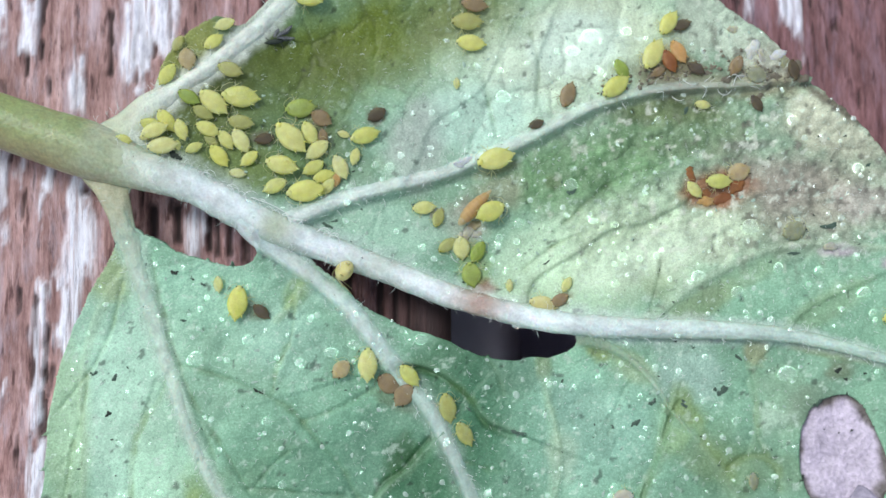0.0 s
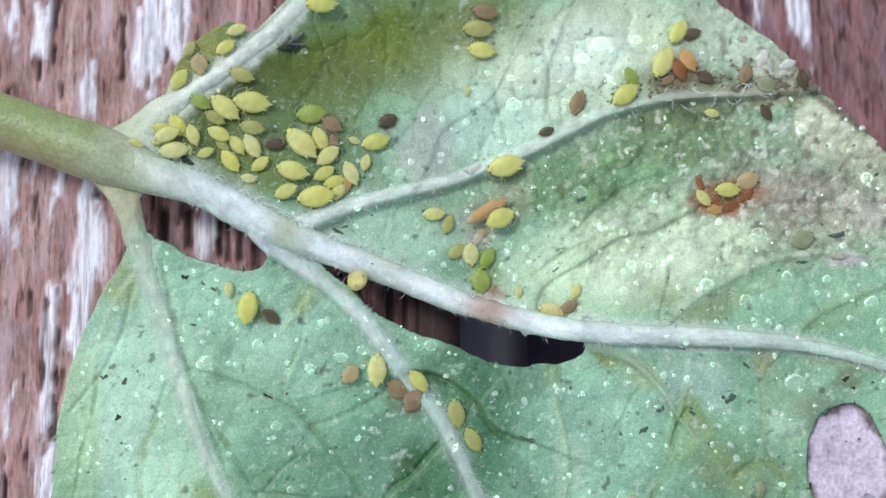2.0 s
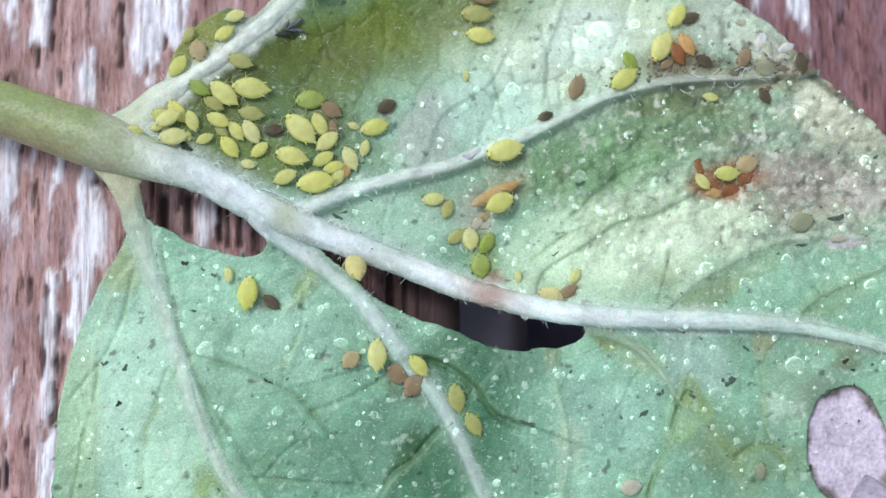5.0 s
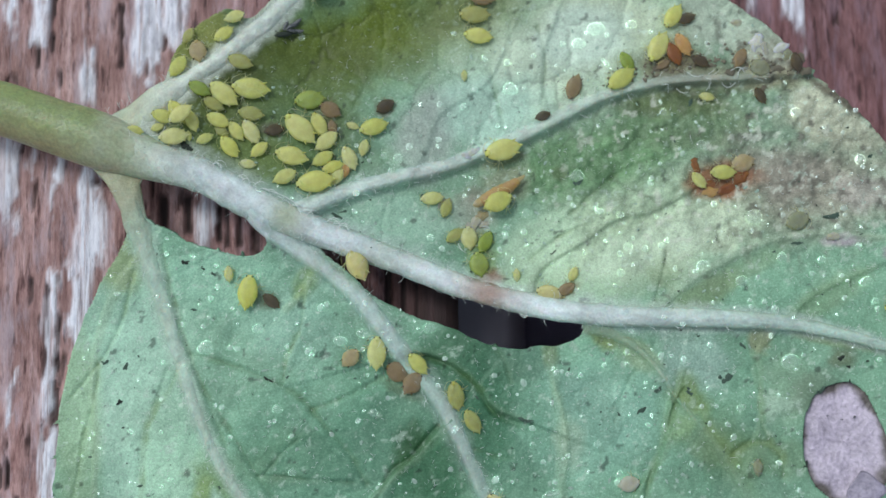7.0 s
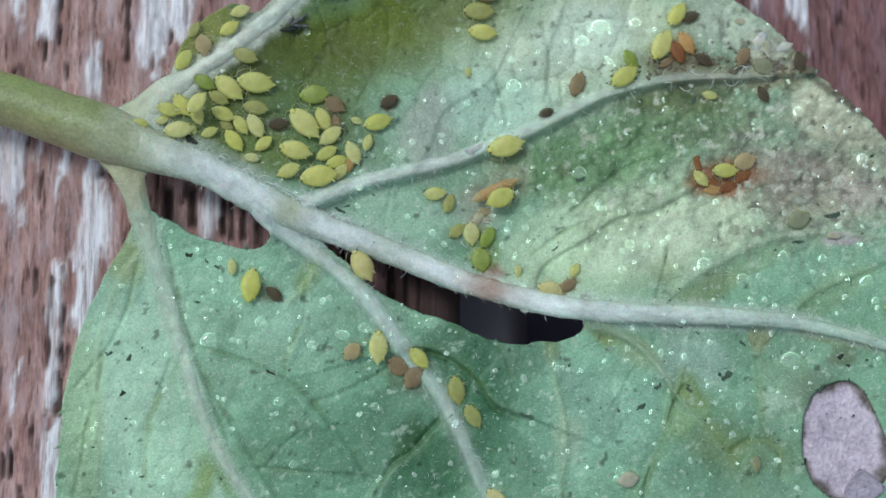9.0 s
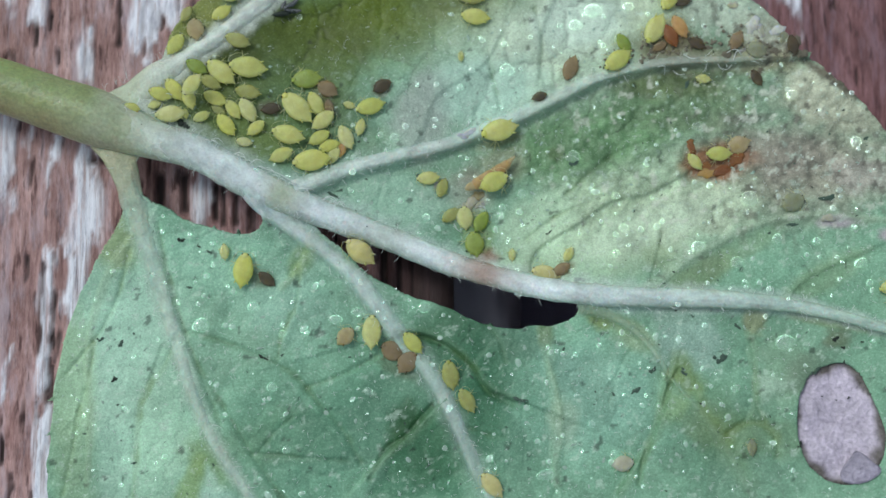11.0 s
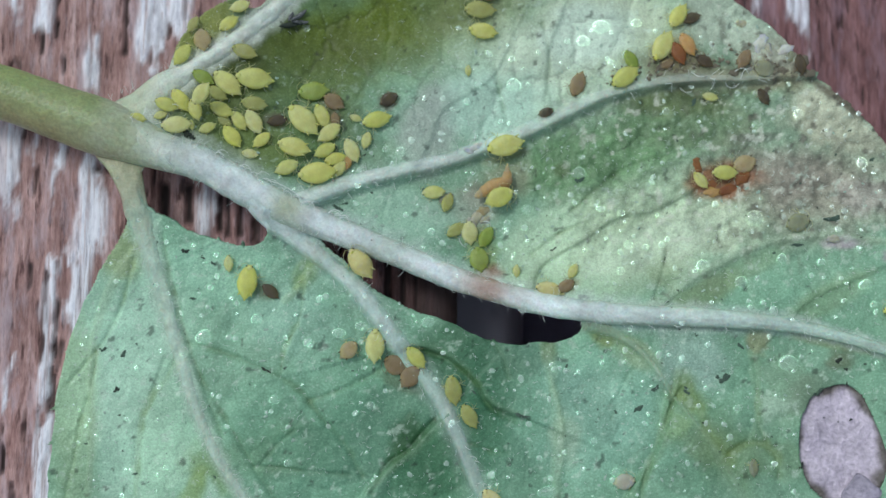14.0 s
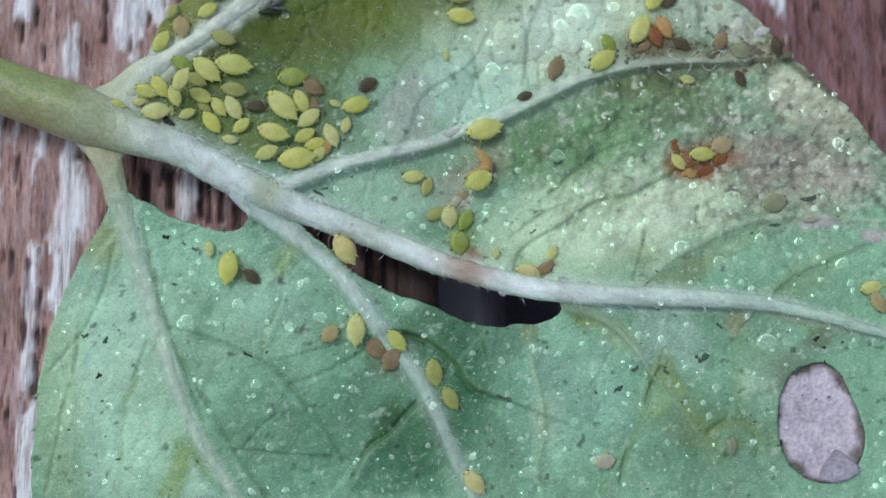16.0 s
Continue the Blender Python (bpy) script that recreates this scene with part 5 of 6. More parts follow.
aphid(-8.99, 11.00, 0.99, 20, "pale", fat=1.04)
aphid(-10.61, 9.39, 1.05, 100, "tan", fat=1.40)
aphid(-11.45, 8.65, 1.16, 55, "lime", fat=1.04)
aphid(-8.75, 8.95, 1.21, 160, "olive", fat=1.04)
aphid(-11.03, 10.09, 0.83, 60, "olive", fat=1.04)
aphid(-5.65, 7.19, 1.43, 185, "green", fat=1.15)
aphid(-4.72, 6.72, 1.05, 150, "brown", fat=1.30)
aphid(-6.07, 5.82, 1.82, 135, "yellow", fat=1.04)
aphid(-5.24, 6.04, 1.21, 115, "yellow", fat=1.04)
aphid(-4.91, 5.27, 1.27, 38, "pale", fat=1.04)
aphid(-6.46, 4.58, 1.54, 165, "yellow", fat=1.04)
aphid(-5.08, 4.47, 1.10, 30, "lime", fat=1.04)
aphid(-3.89, 4.49, 1.21, 115, "pale", fat=1.04)
aphid(-4.62, 4.09, 1.05, 195, "yellow", fat=1.04)
aphid(-5.42, 3.40, 1.76, 188, "yellow", fat=1.04)
aphid(-4.47, 3.61, 0.94, 50, "yellow", fat=1.04)
aphid(-6.75, 3.63, 1.16, 25, "lime", fat=1.04)
aphid(-2.79, 5.89, 1.38, 195, "lime", fat=1.04)
aphid(-3.24, 4.96, 0.83, 75, "pale", fat=1.04)
aphid(-3.73, 5.98, 0.61, 160, "pale", fat=1.04)
aphid(-4.64, 5.87, 0.77, 100, "brown", fat=1.04)
aphid(-2.25, 6.89, 0.94, 30, "dark", fat=1.20)
aphid(-7.22, 5.77, 0.94, 10, "dark", fat=1.04)
aphid(-4.09, 3.92, 0.77, 70, "orange", fat=1.04)
aphid(2.05, 10.17, 1.38, 172, "yellow", fat=1.04)
aphid(1.91, 11.18, 1.49, 178, "olive", fat=1.04)
aphid(2.25, 11.94, 1.27, 170, "brown", fat=1.04)
aphid(-5.18, 12.25, 1.49, 180, "lime", fat=1.04)
aphid(1.37, 8.30, 0.55, 90, "pale", fat=1.04)
aphid(3.00, 4.74, 1.76, 194, "yellow", fat=1.04, where="feeding on a pale side vein")
aphid(6.37, 7.69, 1.27, 248, "brown", fat=1.04)
aphid(8.80, 8.78, 1.05, 120, "green", fat=1.04)
aphid(8.46, 7.95, 1.49, 215, "lime", fat=1.04)
aphid(10.26, 9.45, 1.60, 240, "yellow", fat=1.04)
aphid(11.05, 10.94, 1.32, 235, "yellow", fat=1.04)
aphid(11.67, 10.85, 0.94, 200, "dark", fat=1.04)
aphid(10.97, 9.12, 1.16, 115, "rust", fat=1.04)
aphid(11.40, 9.55, 1.21, 120, "orange", fat=1.04)
aphid(10.46, 8.64, 0.77, 30, "brown", fat=1.04)
aphid(12.13, 8.73, 0.94, 150, "dark", fat=1.04)
aphid(13.86, 8.76, 1.05, 60, "brown", fat=1.04)
aphid(14.75, 8.31, 1.05, 160, "grey", fat=1.40)
aphid(14.77, 7.07, 0.88, 120, "dark", fat=1.04)
aphid(12.41, 7.11, 0.77, 170, "pale", fat=1.04)
aphid(16.37, 8.49, 0.99, 100, "dark", fat=1.04)
aphid(4.87, 6.31, 0.77, 20, "dark", fat=1.04)
aphid(-0.20, 2.66, 1.10, 185, "pale", fat=1.04)
aphid(0.43, 2.20, 0.94, 250, "olive", fat=1.04)
aphid(2.70, 2.36, 1.42, 25, "lime", fat=1.15, lift=0.42, where="beside an orange larva")
aphid(1.43, 0.82, 1.10, 95, "pale", fat=1.30)
aphid(2.14, 0.61, 1.10, 60, "green", fat=1.04)
aphid(0.80, 0.95, 0.99, 215, "olive", fat=1.04)
aphid(1.82, -0.40, 1.16, 100, "green", fat=1.40)
aphid(3.47, -0.92, 0.61, 90, "pale", fat=1.04)
aphid(4.90, -1.78, 1.32, 165, "straw", fat=1.04, where="on the whitish midrib")
aphid(5.96, -0.93, 0.77, 60, "pale", fat=1.04)
aphid(5.60, -1.61, 0.94, 30, "brown", fat=1.04)
aphid(11.72, 3.17, 0.94, 130, "yellow", fat=1.04)
aphid(12.76, 3.49, 1.21, 180, "lime", fat=1.04)
aphid(13.72, 3.92, 1.16, 200, "tan", fat=1.30)
aphid(15.81, 1.20, 1.16, 20, "grey", fat=1.35)
aphid(19.49, -2.67, 1.10, 190, "yellow", fat=1.04)
aphid(19.69, -3.31, 1.10, 120, "tan", fat=1.04)
aphid(-8.43, -1.46, 1.60, 82, "yellow", fat=1.04)
aphid(-9.28, -0.63, 0.77, 95, "pale", fat=1.04)
aphid(-7.41, -1.86, 0.94, 140, "dark", fat=1.04)
aphid(-3.94, -4.44, 0.99, 45, "tan", fat=1.35)
aphid(-2.78, -4.25, 1.54, 88, "pale", fat=1.04)
aphid(-1.86, -5.09, 1.16, 150, "brown", fat=1.45)
aphid(-1.22, -5.61, 1.16, 50, "brown", fat=1.35)
aphid(-0.97, -4.75, 1.21, 130, "lime", fat=1.04)
aphid(0.67, -6.18, 1.36, 100, "olive", fat=1.04)
aphid(1.36, -7.30, 1.20, 120, "olive", fat=1.04)
aphid(2.32, -10.88, 1.32, 130, "straw", fat=1.04)
aphid(7.96, -10.05, 0.99, 10, "cream", fat=1.30)
aphid(13.24, -9.38, 0.77, 90, "grey", fat=1.04)


# ---- drops of water, dirt and other small things ----
def dome(seed, sides=24, rows=8, tall=0.34):
    rnd = np.random.RandomState(seed)
    waves = rnd.uniform(-1, 1, 4)
    verts, faces = [], []
    for r in range(rows):
        a = math.pi / 2 * r / rows
        for k in range(sides):
            b = 2 * math.pi * k / sides
            r_out = 0.5 + 0.05 * waves[0] * math.cos(2 * b + waves[1] * 3) + 0.04 * waves[2] * math.cos(3 * b + waves[3] * 3)
            verts.append((math.cos(a) * math.cos(b) * r_out, math.cos(a) * math.sin(b) * r_out, math.sin(a) * tall * 0.5))
    verts.append((0, 0, tall * 0.5))
    for k in range(sides):
        b = 2 * math.pi * k / sides
        verts.append((math.cos(b) * 0.46, math.sin(b) * 0.46, -0.12))
    for r in range(rows - 1):
        for k in range(sides):
            a, b = r * sides + k, r * sides + (k + 1) % sides
            faces.append((a, b, b + sides, a + sides))
    for k in range(sides):
        faces.append(((rows - 1) * sides + k, (rows - 1) * sides + (k + 1) % sides, rows * sides))
        low = rows * sides + 1
        faces.append((low + k, low + (k + 1) % sides, (k + 1) % sides, k))
    faces.append(tuple(rows * sides + 1 + k for k in range(sides))[::-1])
    return np.array(verts), faces


DROP = []
for seed in range(5):
    DROP.append((mesh_of("drop", dome(seed)[0] / MM, dome(seed)[1], WATER), mesh_of("fine_drop", dome(seed, tall=0.26)[0] / MM, dome(seed)[1], FINE_WATER)))


def drop(x, y, wide, long=1.0, turn=0.0):
    wide = wide * 0.82
    ob = part("water_droplet", DROP[int(abs(x * 37 + y * 53)) % 5][0 if wide > 0.32 else 1], None)
    z = top(x, y)
    ob.matrix_basis = Matrix.LocRotScale((x * MM, y * MM, (z + 0.02) * MM), Euler((0, 0, radians(turn))), (wide * MM * long, wide * MM, wide * MM))
    return tagged(ob, "small clear droplet of water on the leaf" if wide < 0.6 else "large clear droplet of water on the leaf", "water droplet", "droplets on the leaf")


drop(3.46, 7.66, 0.75)
drop(7.51, 10.42, 0.75, 1.4)
drop(6.68, 9.76, 0.60, 1.2)
drop(1.31, 6.85, 0.35)
drop(1.83, 7.64, 0.35)
drop(13.26, -1.45, 0.68)
drop(15.07, -5.00, 0.90, 1.2)
drop(11.67, -0.70, 0.65, 1.2)
drop(8.09, -0.92, 0.45)
drop(4.01, 1.88, 0.55)
drop(3.11, 1.24, 0.40)
drop(3.87, 1.05, 0.35)
drop(8.51, 0.25, 0.50)
drop(9.25, 0.17, 0.35)
drop(10.00, 0.29, 0.35)
drop(13.51, -2.28, 0.25)
drop(14.10, -2.36, 0.30)
drop(15.08, -0.41, 0.55)
drop(16.74, -0.56, 0.45)
drop(18.76, -2.45, 0.40)
drop(12.76, -6.92, 0.40)
drop(11.97, 4.82, 0.60)
drop(6.34, 3.53, 0.70, 1.2)
drop(-10.31, -3.87, 0.75, 1.2)
drop(-8.02, -3.08, 0.55)
drop(-4.97, -2.06, 0.35)
drop(-3.38, -3.37, 0.50, 1.4)
drop(-4.38, -3.69, 0.50, 1.5)
drop(-6.68, -4.31, 0.45)
drop(-7.15, -6.60, 0.50)
drop(-2.95, -6.86, 0.45)
drop(-0.43, -3.20, 0.55, 1.3)
drop(3.68, -2.64, 0.45)
drop(8.19, 1.72, 0.40)
drop(5.97, 9.76, 0.35)
drop(0.22, 6.97, 0.30)
drop(10.40, 6.44, 0.45)
drop(16.31, 6.21, 0.60, 1.2)
drop(18.80, 3.90, 0.60)
drop(14.00, 1.40, 0.90)
drop(12.32, 2.07, 0.35)
drop(7.62, -9.69, 0.45)
drop(-6.50, -9.33, 0.45)
drop(-4.79, -7.76, 0.30)
drop(0.37, -9.35, 0.30)
drop(2.32, -9.83, 0.30)
drop(4.40, -9.10, 0.30)
drop(4.84, -10.53, 0.65, 2)
drop(6.71, -8.38, 0.40)
drop(7.20, -4.97, 0.25)
drop(2.39, -5.33, 0.30)
drop(5.35, -5.21, 0.25)
drop(12.40, -8.12, 0.35)
drop(11.79, -6.81, 0.25)
drop(18.51, -1.58, 0.55, 1.5)
drop(-10.09, -1.68, 0.30)
drop(-10.20, -2.55, 0.25)
drop(-10.59, -1.93, 0.20)
drop(-10.45, -2.92, 0.25)
drop(-3.61, 2.90, 0.35)
drop(-1.71, 4.46, 0.50)
drop(-2.35, 4.59, 0.40)
drop(-1.20, 4.99, 0.35)
drop(16.74, 5.40, 0.35)
drop(17.89, 1.72, 0.35)
drop(7.90, 8.74, 0.30)
drop(9.14, 10.63, 0.45, 1.4)
drop(0.19, 0.34, 0.35)
drop(-0.31, 0.85, 0.40)
drop(-1.45, 1.62, 0.30)
drop(4.54, 2.91, 0.30)
drop(5.93, 2.52, 0.30)
drop(11.61, 7.63, 0.30)


def lump(seed, jag=0.22, flat=0.4):
    """An uneven crumb about one unit long."""
    rnd = np.random.RandomState(seed)
    rows = [(x, 0.42 * math.sqrt(max(0.0, 1 - (2 * x) ** 2)) * rnd.uniform(0.55, 1.15) + 0.02) for x in np.linspace(0.5, -0.5, 9)]
    v, f = lathe(rows, 11, flat)
    v = v * (1 + jag * rnd.uniform(-1, 1, (len(v), 1)))
    v[:, 1] += 0.05 * np.sin(v[:, 0] * rnd.uniform(3, 7) + seed)
    return v / MM, f


def crumbs_mesh(seed):
    """A loose cluster of crumbs about one unit long."""
    rnd = np.random.RandomState(40 + seed)
    verts, faces = [], []
    for k in range(8):
        v, f = lump(seed * 8 + k, 0.3, 0.6)
        size = rnd.uniform(0.22, 0.55) * (1.2 if k == 0 else 1.0)
        at = np.array((rnd.uniform(-0.36, 0.36), rnd.uniform(-0.26, 0.26), 0.0)) / MM
        a = rnd.uniform(0, 6.3)
        turned = np.c_[v[:, 0] * math.cos(a) - v[:, 1] * math.sin(a), v[:, 0] * math.sin(a) + v[:, 1] * math.cos(a), v[:, 2]]
        base = sum(len(q) for q in verts)
        verts.append(turned * size + at)
        faces.extend(tuple(i + base for i in q) for q in f)
    return np.vstack(verts), faces


LUMPS = {}
FLATTER = {"rusty_smear": 0.45, "shed_skin": 0.7, "mould_clump": 0.6, "pale_scale": 0.5, "dirt_speck": 0.6}


def bit(name, x, y, long, turn, what, label, category, wide=1.0, seed=1, group="", lift=0.0):
    key = (name, what.name, seed)
    if key not in LUMPS:
        LUMPS[key] = mesh_of(name, *crumbs_mesh(seed), what) if name == "dirt_speck" else mesh_of(name, *lump(seed, 0.09 if name in ("shed_skin", "rusty_smear", "mould_clump") else 0.14), what)
    ob = part(name, LUMPS[key], None)
    z = top(x, y) + 0.06 * long * wide + lift
    ob.matrix_basis = Matrix.LocRotScale((x * MM, y * MM, z * MM), Euler((0, 0, radians(turn))), (long * MM, long * MM * wide, long * MM * min(1, wide * 1.2) * FLATTER.get(name, 1.0)))
    return tagged(ob, label, category, group)


def speck(x, y, long, turn=0.0, wide=0.8, seed=1):
    return bit("dirt_speck", x, y, long * 0.55, turn, SOOT, "black speck of dirt on the leaf", "dirt", wide, seed % 5, "specks on the leaf")


def smut(x, y, long, turn=0.0, wide=0.8, seed=1):
    return bit("dirt_speck", x, y, long, turn, SMUT, "dull grey-green speck of mould on the leaf", "dirt", wide, seed % 5, "specks on the leaf")


speck(-14.19, -6.20, 0.60, 60, 0.7, 0)
speck(-14.01, -7.31, 0.35, 20, 0.6, 1)
speck(-11.23, -0.05, 0.65, -10, 0.7, 2)
speck(-10.45, -0.33, 0.40, -40, 0.7, 3)
smut(-9.97, -0.63, 0.25, -30, 0.6, 4)
speck(-12.58, -1.51, 0.23, 80, 0.6, 0)
smut(-10.84, -2.17, 0.35, 0, 0.5, 1)
speck(-7.47, -5.29, 1.10, -22, 0.4, 2)
smut(12.22, -5.60, 0.60, 20, 0.9, 3)
speck(17.11, -4.86, 0.55, 30, 0.8, 4)
speck(17.37, -5.24, 0.40, 0, 0.7, 0)
smut(8.69, -6.93, 0.55, 40, 0.6, 1)
speck(-10.97, 5.01, 1.30, -20, 0.6, 2)
speck(-2.98, 3.11, 0.23, 0, 0.8, 3)
speck(-11.12, 4.07, 0.23, 20, 0.7, 4)
speck(-10.38, 3.76, 0.20, -40, 0.6, 0)
speck(-9.84, 3.69, 0.20, 90, 0.6, 1)
speck(-3.32, 4.32, 0.28, 20, 0.7, 2)
speck(5.12, 0.07, 0.65, 35, 0.3, 3)
speck(10.10, -0.35, 0.30, 60, 0.6, 4)
speck(10.52, -1.80, 0.23, 0, 0.8, 0)
speck(11.32, -7.53, 0.30, 0, 0.7, 1)
speck(10.55, -3.50, 0.23, 0, 0.7, 2)
smut(-14.88, -4.40, 0.35, 20, 0.7, 3)
smut(-13.90, -4.60, 0.35, 60, 0.7, 4)
smut(-15.39, -8.57, 0.35, 10, 0.4, 0)
smut(7.72, -7.12, 0.30, -40, 0.6, 1)
speck(5.56, -8.14, 0.23, 0, 0.8, 2)
speck(6.86, -7.53, 0.18, 0, 0.8, 3)
speck(17.39, 5.44, 0.30, 0, 0.9, 4)
speck(18.48, 5.41, 0.33, 20, 0.7, 0)
smut(19.30, 4.07, 0.35, 40, 0.7, 1)
speck(16.82, 1.87, 0.38, -40, 0.5, 2)
speck(-0.69, 2.84, 0.30, 20, 0.7, 3)
smut(-4.49, 1.87, 0.65, -30, 0.4, 4)
smut(-4.17, 2.12, 0.35, 20, 0.4, 0)
speck(9.15, 3.80, 0.23, 30, 0.6, 1)
smut(6.33, 3.22, 0.50, 10, 0.6, 2)
speck(5.86, 4.69, 0.15, 0, 0.8, 3)
speck(4.17, 3.70, 0.18, 60, 0.6, 4)
speck(7.87, 7.66, 0.45, 70, 0.4, 0)
smut(1.63, -6.31, 0.35, -40, 0.5, 1)
smut(3.71, -7.29, 0.75, -15, 0.3, 2)
smut(16.12, -6.20, 0.50, 40, 0.5, 3)
speck(17.34, -5.82, 0.25, 80, 0.7, 4)
speck(17.30, -7.34, 0.30, 60, 0.7, 0)
speck(16.80, -7.43, 0.23, 20, 0.7, 1)
speck(16.25, -7.27, 0.18, 0, 0.7, 2)
speck(15.17, -9.27, 0.60, 70, 0.6, 3)
speck(1.95, -0.50, 0.20, 0, 0.9, 4)
speck(1.45, -0.73, 0.20, 0, 0.9, 0)
speck(-10.26, 9.50, 0.35, 80, 0.8, 1)
speck(13.86, 8.63, 0.45, 20, 0.7, 2)
smut(11.26, -3.75, 0.23, 0, 0.8, 3)
smut(13.14, -4.26, 0.35, -40, 0.5, 4)
speck(13.72, -4.31, 0.23, 0, 0.8, 0)
speck(9.75, -4.98, 0.25, 0, 0.6, 1)
smut(9.45, -6.08, 0.40, 30, 0.6, 2)
smut(10.76, -6.20, 0.60, -40, 0.5, 3)
speck(18.16, -5.01, 0.25, 0, 0.8, 4)
smut(17.38, 1.34, 0.85, 10, 0.4, 0)
smut(15.85, 0.22, 0.75, 5, 0.3, 1)
speck(18.49, 0.55, 0.35, 20, 0.5, 2)
smut(11.56, 6.77, 0.55, 60, 0.6, 3)
speck(-5.65, 4.29, 0.18, 0, 0.7, 4)
speck(-2.98, 2.64, 0.23, 0, 0.8, 0)
speck(-12.60, -0.42, 0.30, -60, 0.5, 1)
speck(-12.47, 0.32, 0.25, 80, 0.4, 2)
speck(-11.25, -3.67, 0.40, -60, 0.4, 3)
speck(-10.00, -6.89, 0.30, -50, 0.4, 4)
speck(9.66, -11.19, 0.25, 0, 0.6, 0)
smut(-13.21, -9.84, 0.30, 20, 0.5, 1)


# ---- a drowned fly with grey wings ----
def fly(x, y):
    z = top(x, y)
    ob = thing("dead_fly", "small dark drowned fly with wet grey wings", "insect", at=Matrix.Translation((x * MM, y * MM, z * MM)) @ pose(0, 0, 0, 0, 0, 8), size=MM)
    v, f = lathe([(0.46, 0.01), (0.42, 0.05), (0.30, 0.09), (0.16, 0.12), (0.0, 0.13), (-0.2, 0.11), (-0.36, 0.06), (-0.48, 0.01)], 14, 0.8)
    part("body", mesh_of("fly_body", (v + (-0.30, -0.16, 0.10)) / MM, f, SOOT), ob)
    v, f = lathe([(0.10, 0.01), (0.08, 0.06), (0.0, 0.09), (-0.08, 0.06), (-0.10, 0.01)], 12, 0.85)
    part("head", mesh_of("fly_head", (v + (0.24, -0.16, 0.11)) / MM, f, SOOT), ob)
    for turn, long, lift, shift in ((62, 0.75, 0.20, 0.0), (30, 0.95, 0.26, 0.1), (-8, 0.85, 0.2, 0.1)):
        p = ring([(0, 0), (0.25, 0.10), (0.6, 0.13), (0.9, 0.06), (0.95, -0.02), (0.6, -0.09), (0.25, -0.06)], 0.06)
        c, s = math.cos(radians(turn)), math.sin(radians(turn))
        rows = []
        for k in (1.0, 0.6, 0.05):
            q = (p.mean(0) + (p - p.mean(0)) * k) * long
            zz = lift + 0.06 * np.sin(q[:, 0] * 9) - 0.12 * q[:, 0] + 0.05 * np.cos(q[:, 1] * 30)
            rows.append(np.c_[q[:, 0] * c - q[:, 1] * s - 0.3 + shift, q[:, 0] * s + q[:, 1] * c - 0.05, zz])
        n = len(p)
        faces = [(r * n + k, r * n + (k + 1) % n, (r + 1) * n + (k + 1) % n, (r + 1) * n + k) for r in range(2) for k in range(n)]
        w = part("wing", mesh_of("fly_wing", np.vstack(rows) / MM, faces, WING), ob, "wet grey wing")
        w.modifiers.new("thickness", "SOLIDIFY").thickness = 0.02
    for fx, turn in ((0.1, 60), (-0.1, 95), (-0.3, 130), (0.1, -60), (-0.1, -95), (-0.3, -130)):
        a = radians(turn)
        bow = [(fx - 0.3 + 0.1, -0.16, 0.10), (fx - 0.2 + 0.2 * math.cos(a), -0.16 + 0.2 * math.sin(a), 0.16), (fx - 0.2 + 0.42 * math.cos(a), -0.16 + 0.42 * math.sin(a), 0.02)]
        part("leg", mesh_of("fly_leg", np.array(tube(bow, [0.016, 0.014, 0.008], 6)[0]) / MM, tube(bow, [0.016, 0.014, 0.008], 6)[1], SOOT), ob)
    return ob


fly(-6.54, 10.57)
drop(-6.05, 10.28, 0.4)

# a wad of shed skins beside the larva
for x, y, long, turn, kind, seed in ((1.77, 1.52, 0.9, 60, "cream", 2), (2.03, 1.83, 0.7, 20, "tan", 3), (0.46, 2.53, 0.5, 10, "cream", 4), (1.70, 4.69, 0.75, 20, "white", 1), (1.37, 4.53, 0.5, -20, "white", 2), (14.73, 9.54, 1.05, 70, "white", 3), (15.06, 9.21, 0.7, 100, "cream", 1), (15.83, 9.25, 0.9, 30, "white", 2), (16.06, 8.91, 0.6, 80, "grey", 4),
                                (13.97, 10.59, 0.6, 0, "cream", 4), (14.20, 8.35, 0.5, 20, "cream", 1), (1.46, 1.32, 0.5, 100, "cream", 4), (2.13, 1.42, 0.55, 30, "cream", 3), (0.15, 2.35, 0.4, 60, "cream", 1), (17.30, 0.45, 0.7, 5, "cream", 2)):
    bit("shed_skin", x, y, long, turn, SKINS[kind], "crumpled whitish shed aphid skin", "aphid skin", 0.7, seed, "shed skins")
# rust-coloured remains in the dead patch and at the leaf's upper rim
for x, y, long, turn, wide, kind, seed in ((11.62, 3.85, 0.75, 100, 0.8, "rust", 1), (13.01, 2.73, 1.0, 14, 0.7, "rust", 2), (12.26, 2.64, 0.9, 5, 0.6, "orange", 3), (13.59, 3.30, 0.9, 50, 0.8, "rust", 3), (12.18, 2.98, 0.8, 10, 0.7, "rust", 4), (11.05, 9.10, 1.1, 110, 0.5, "rust", 1)):
    bit("rusty_smear", x, y, long, turn, SKINS[kind], "rust-brown smear of crushed aphid remains", "aphid remains", wide, seed, "remains on the leaf")


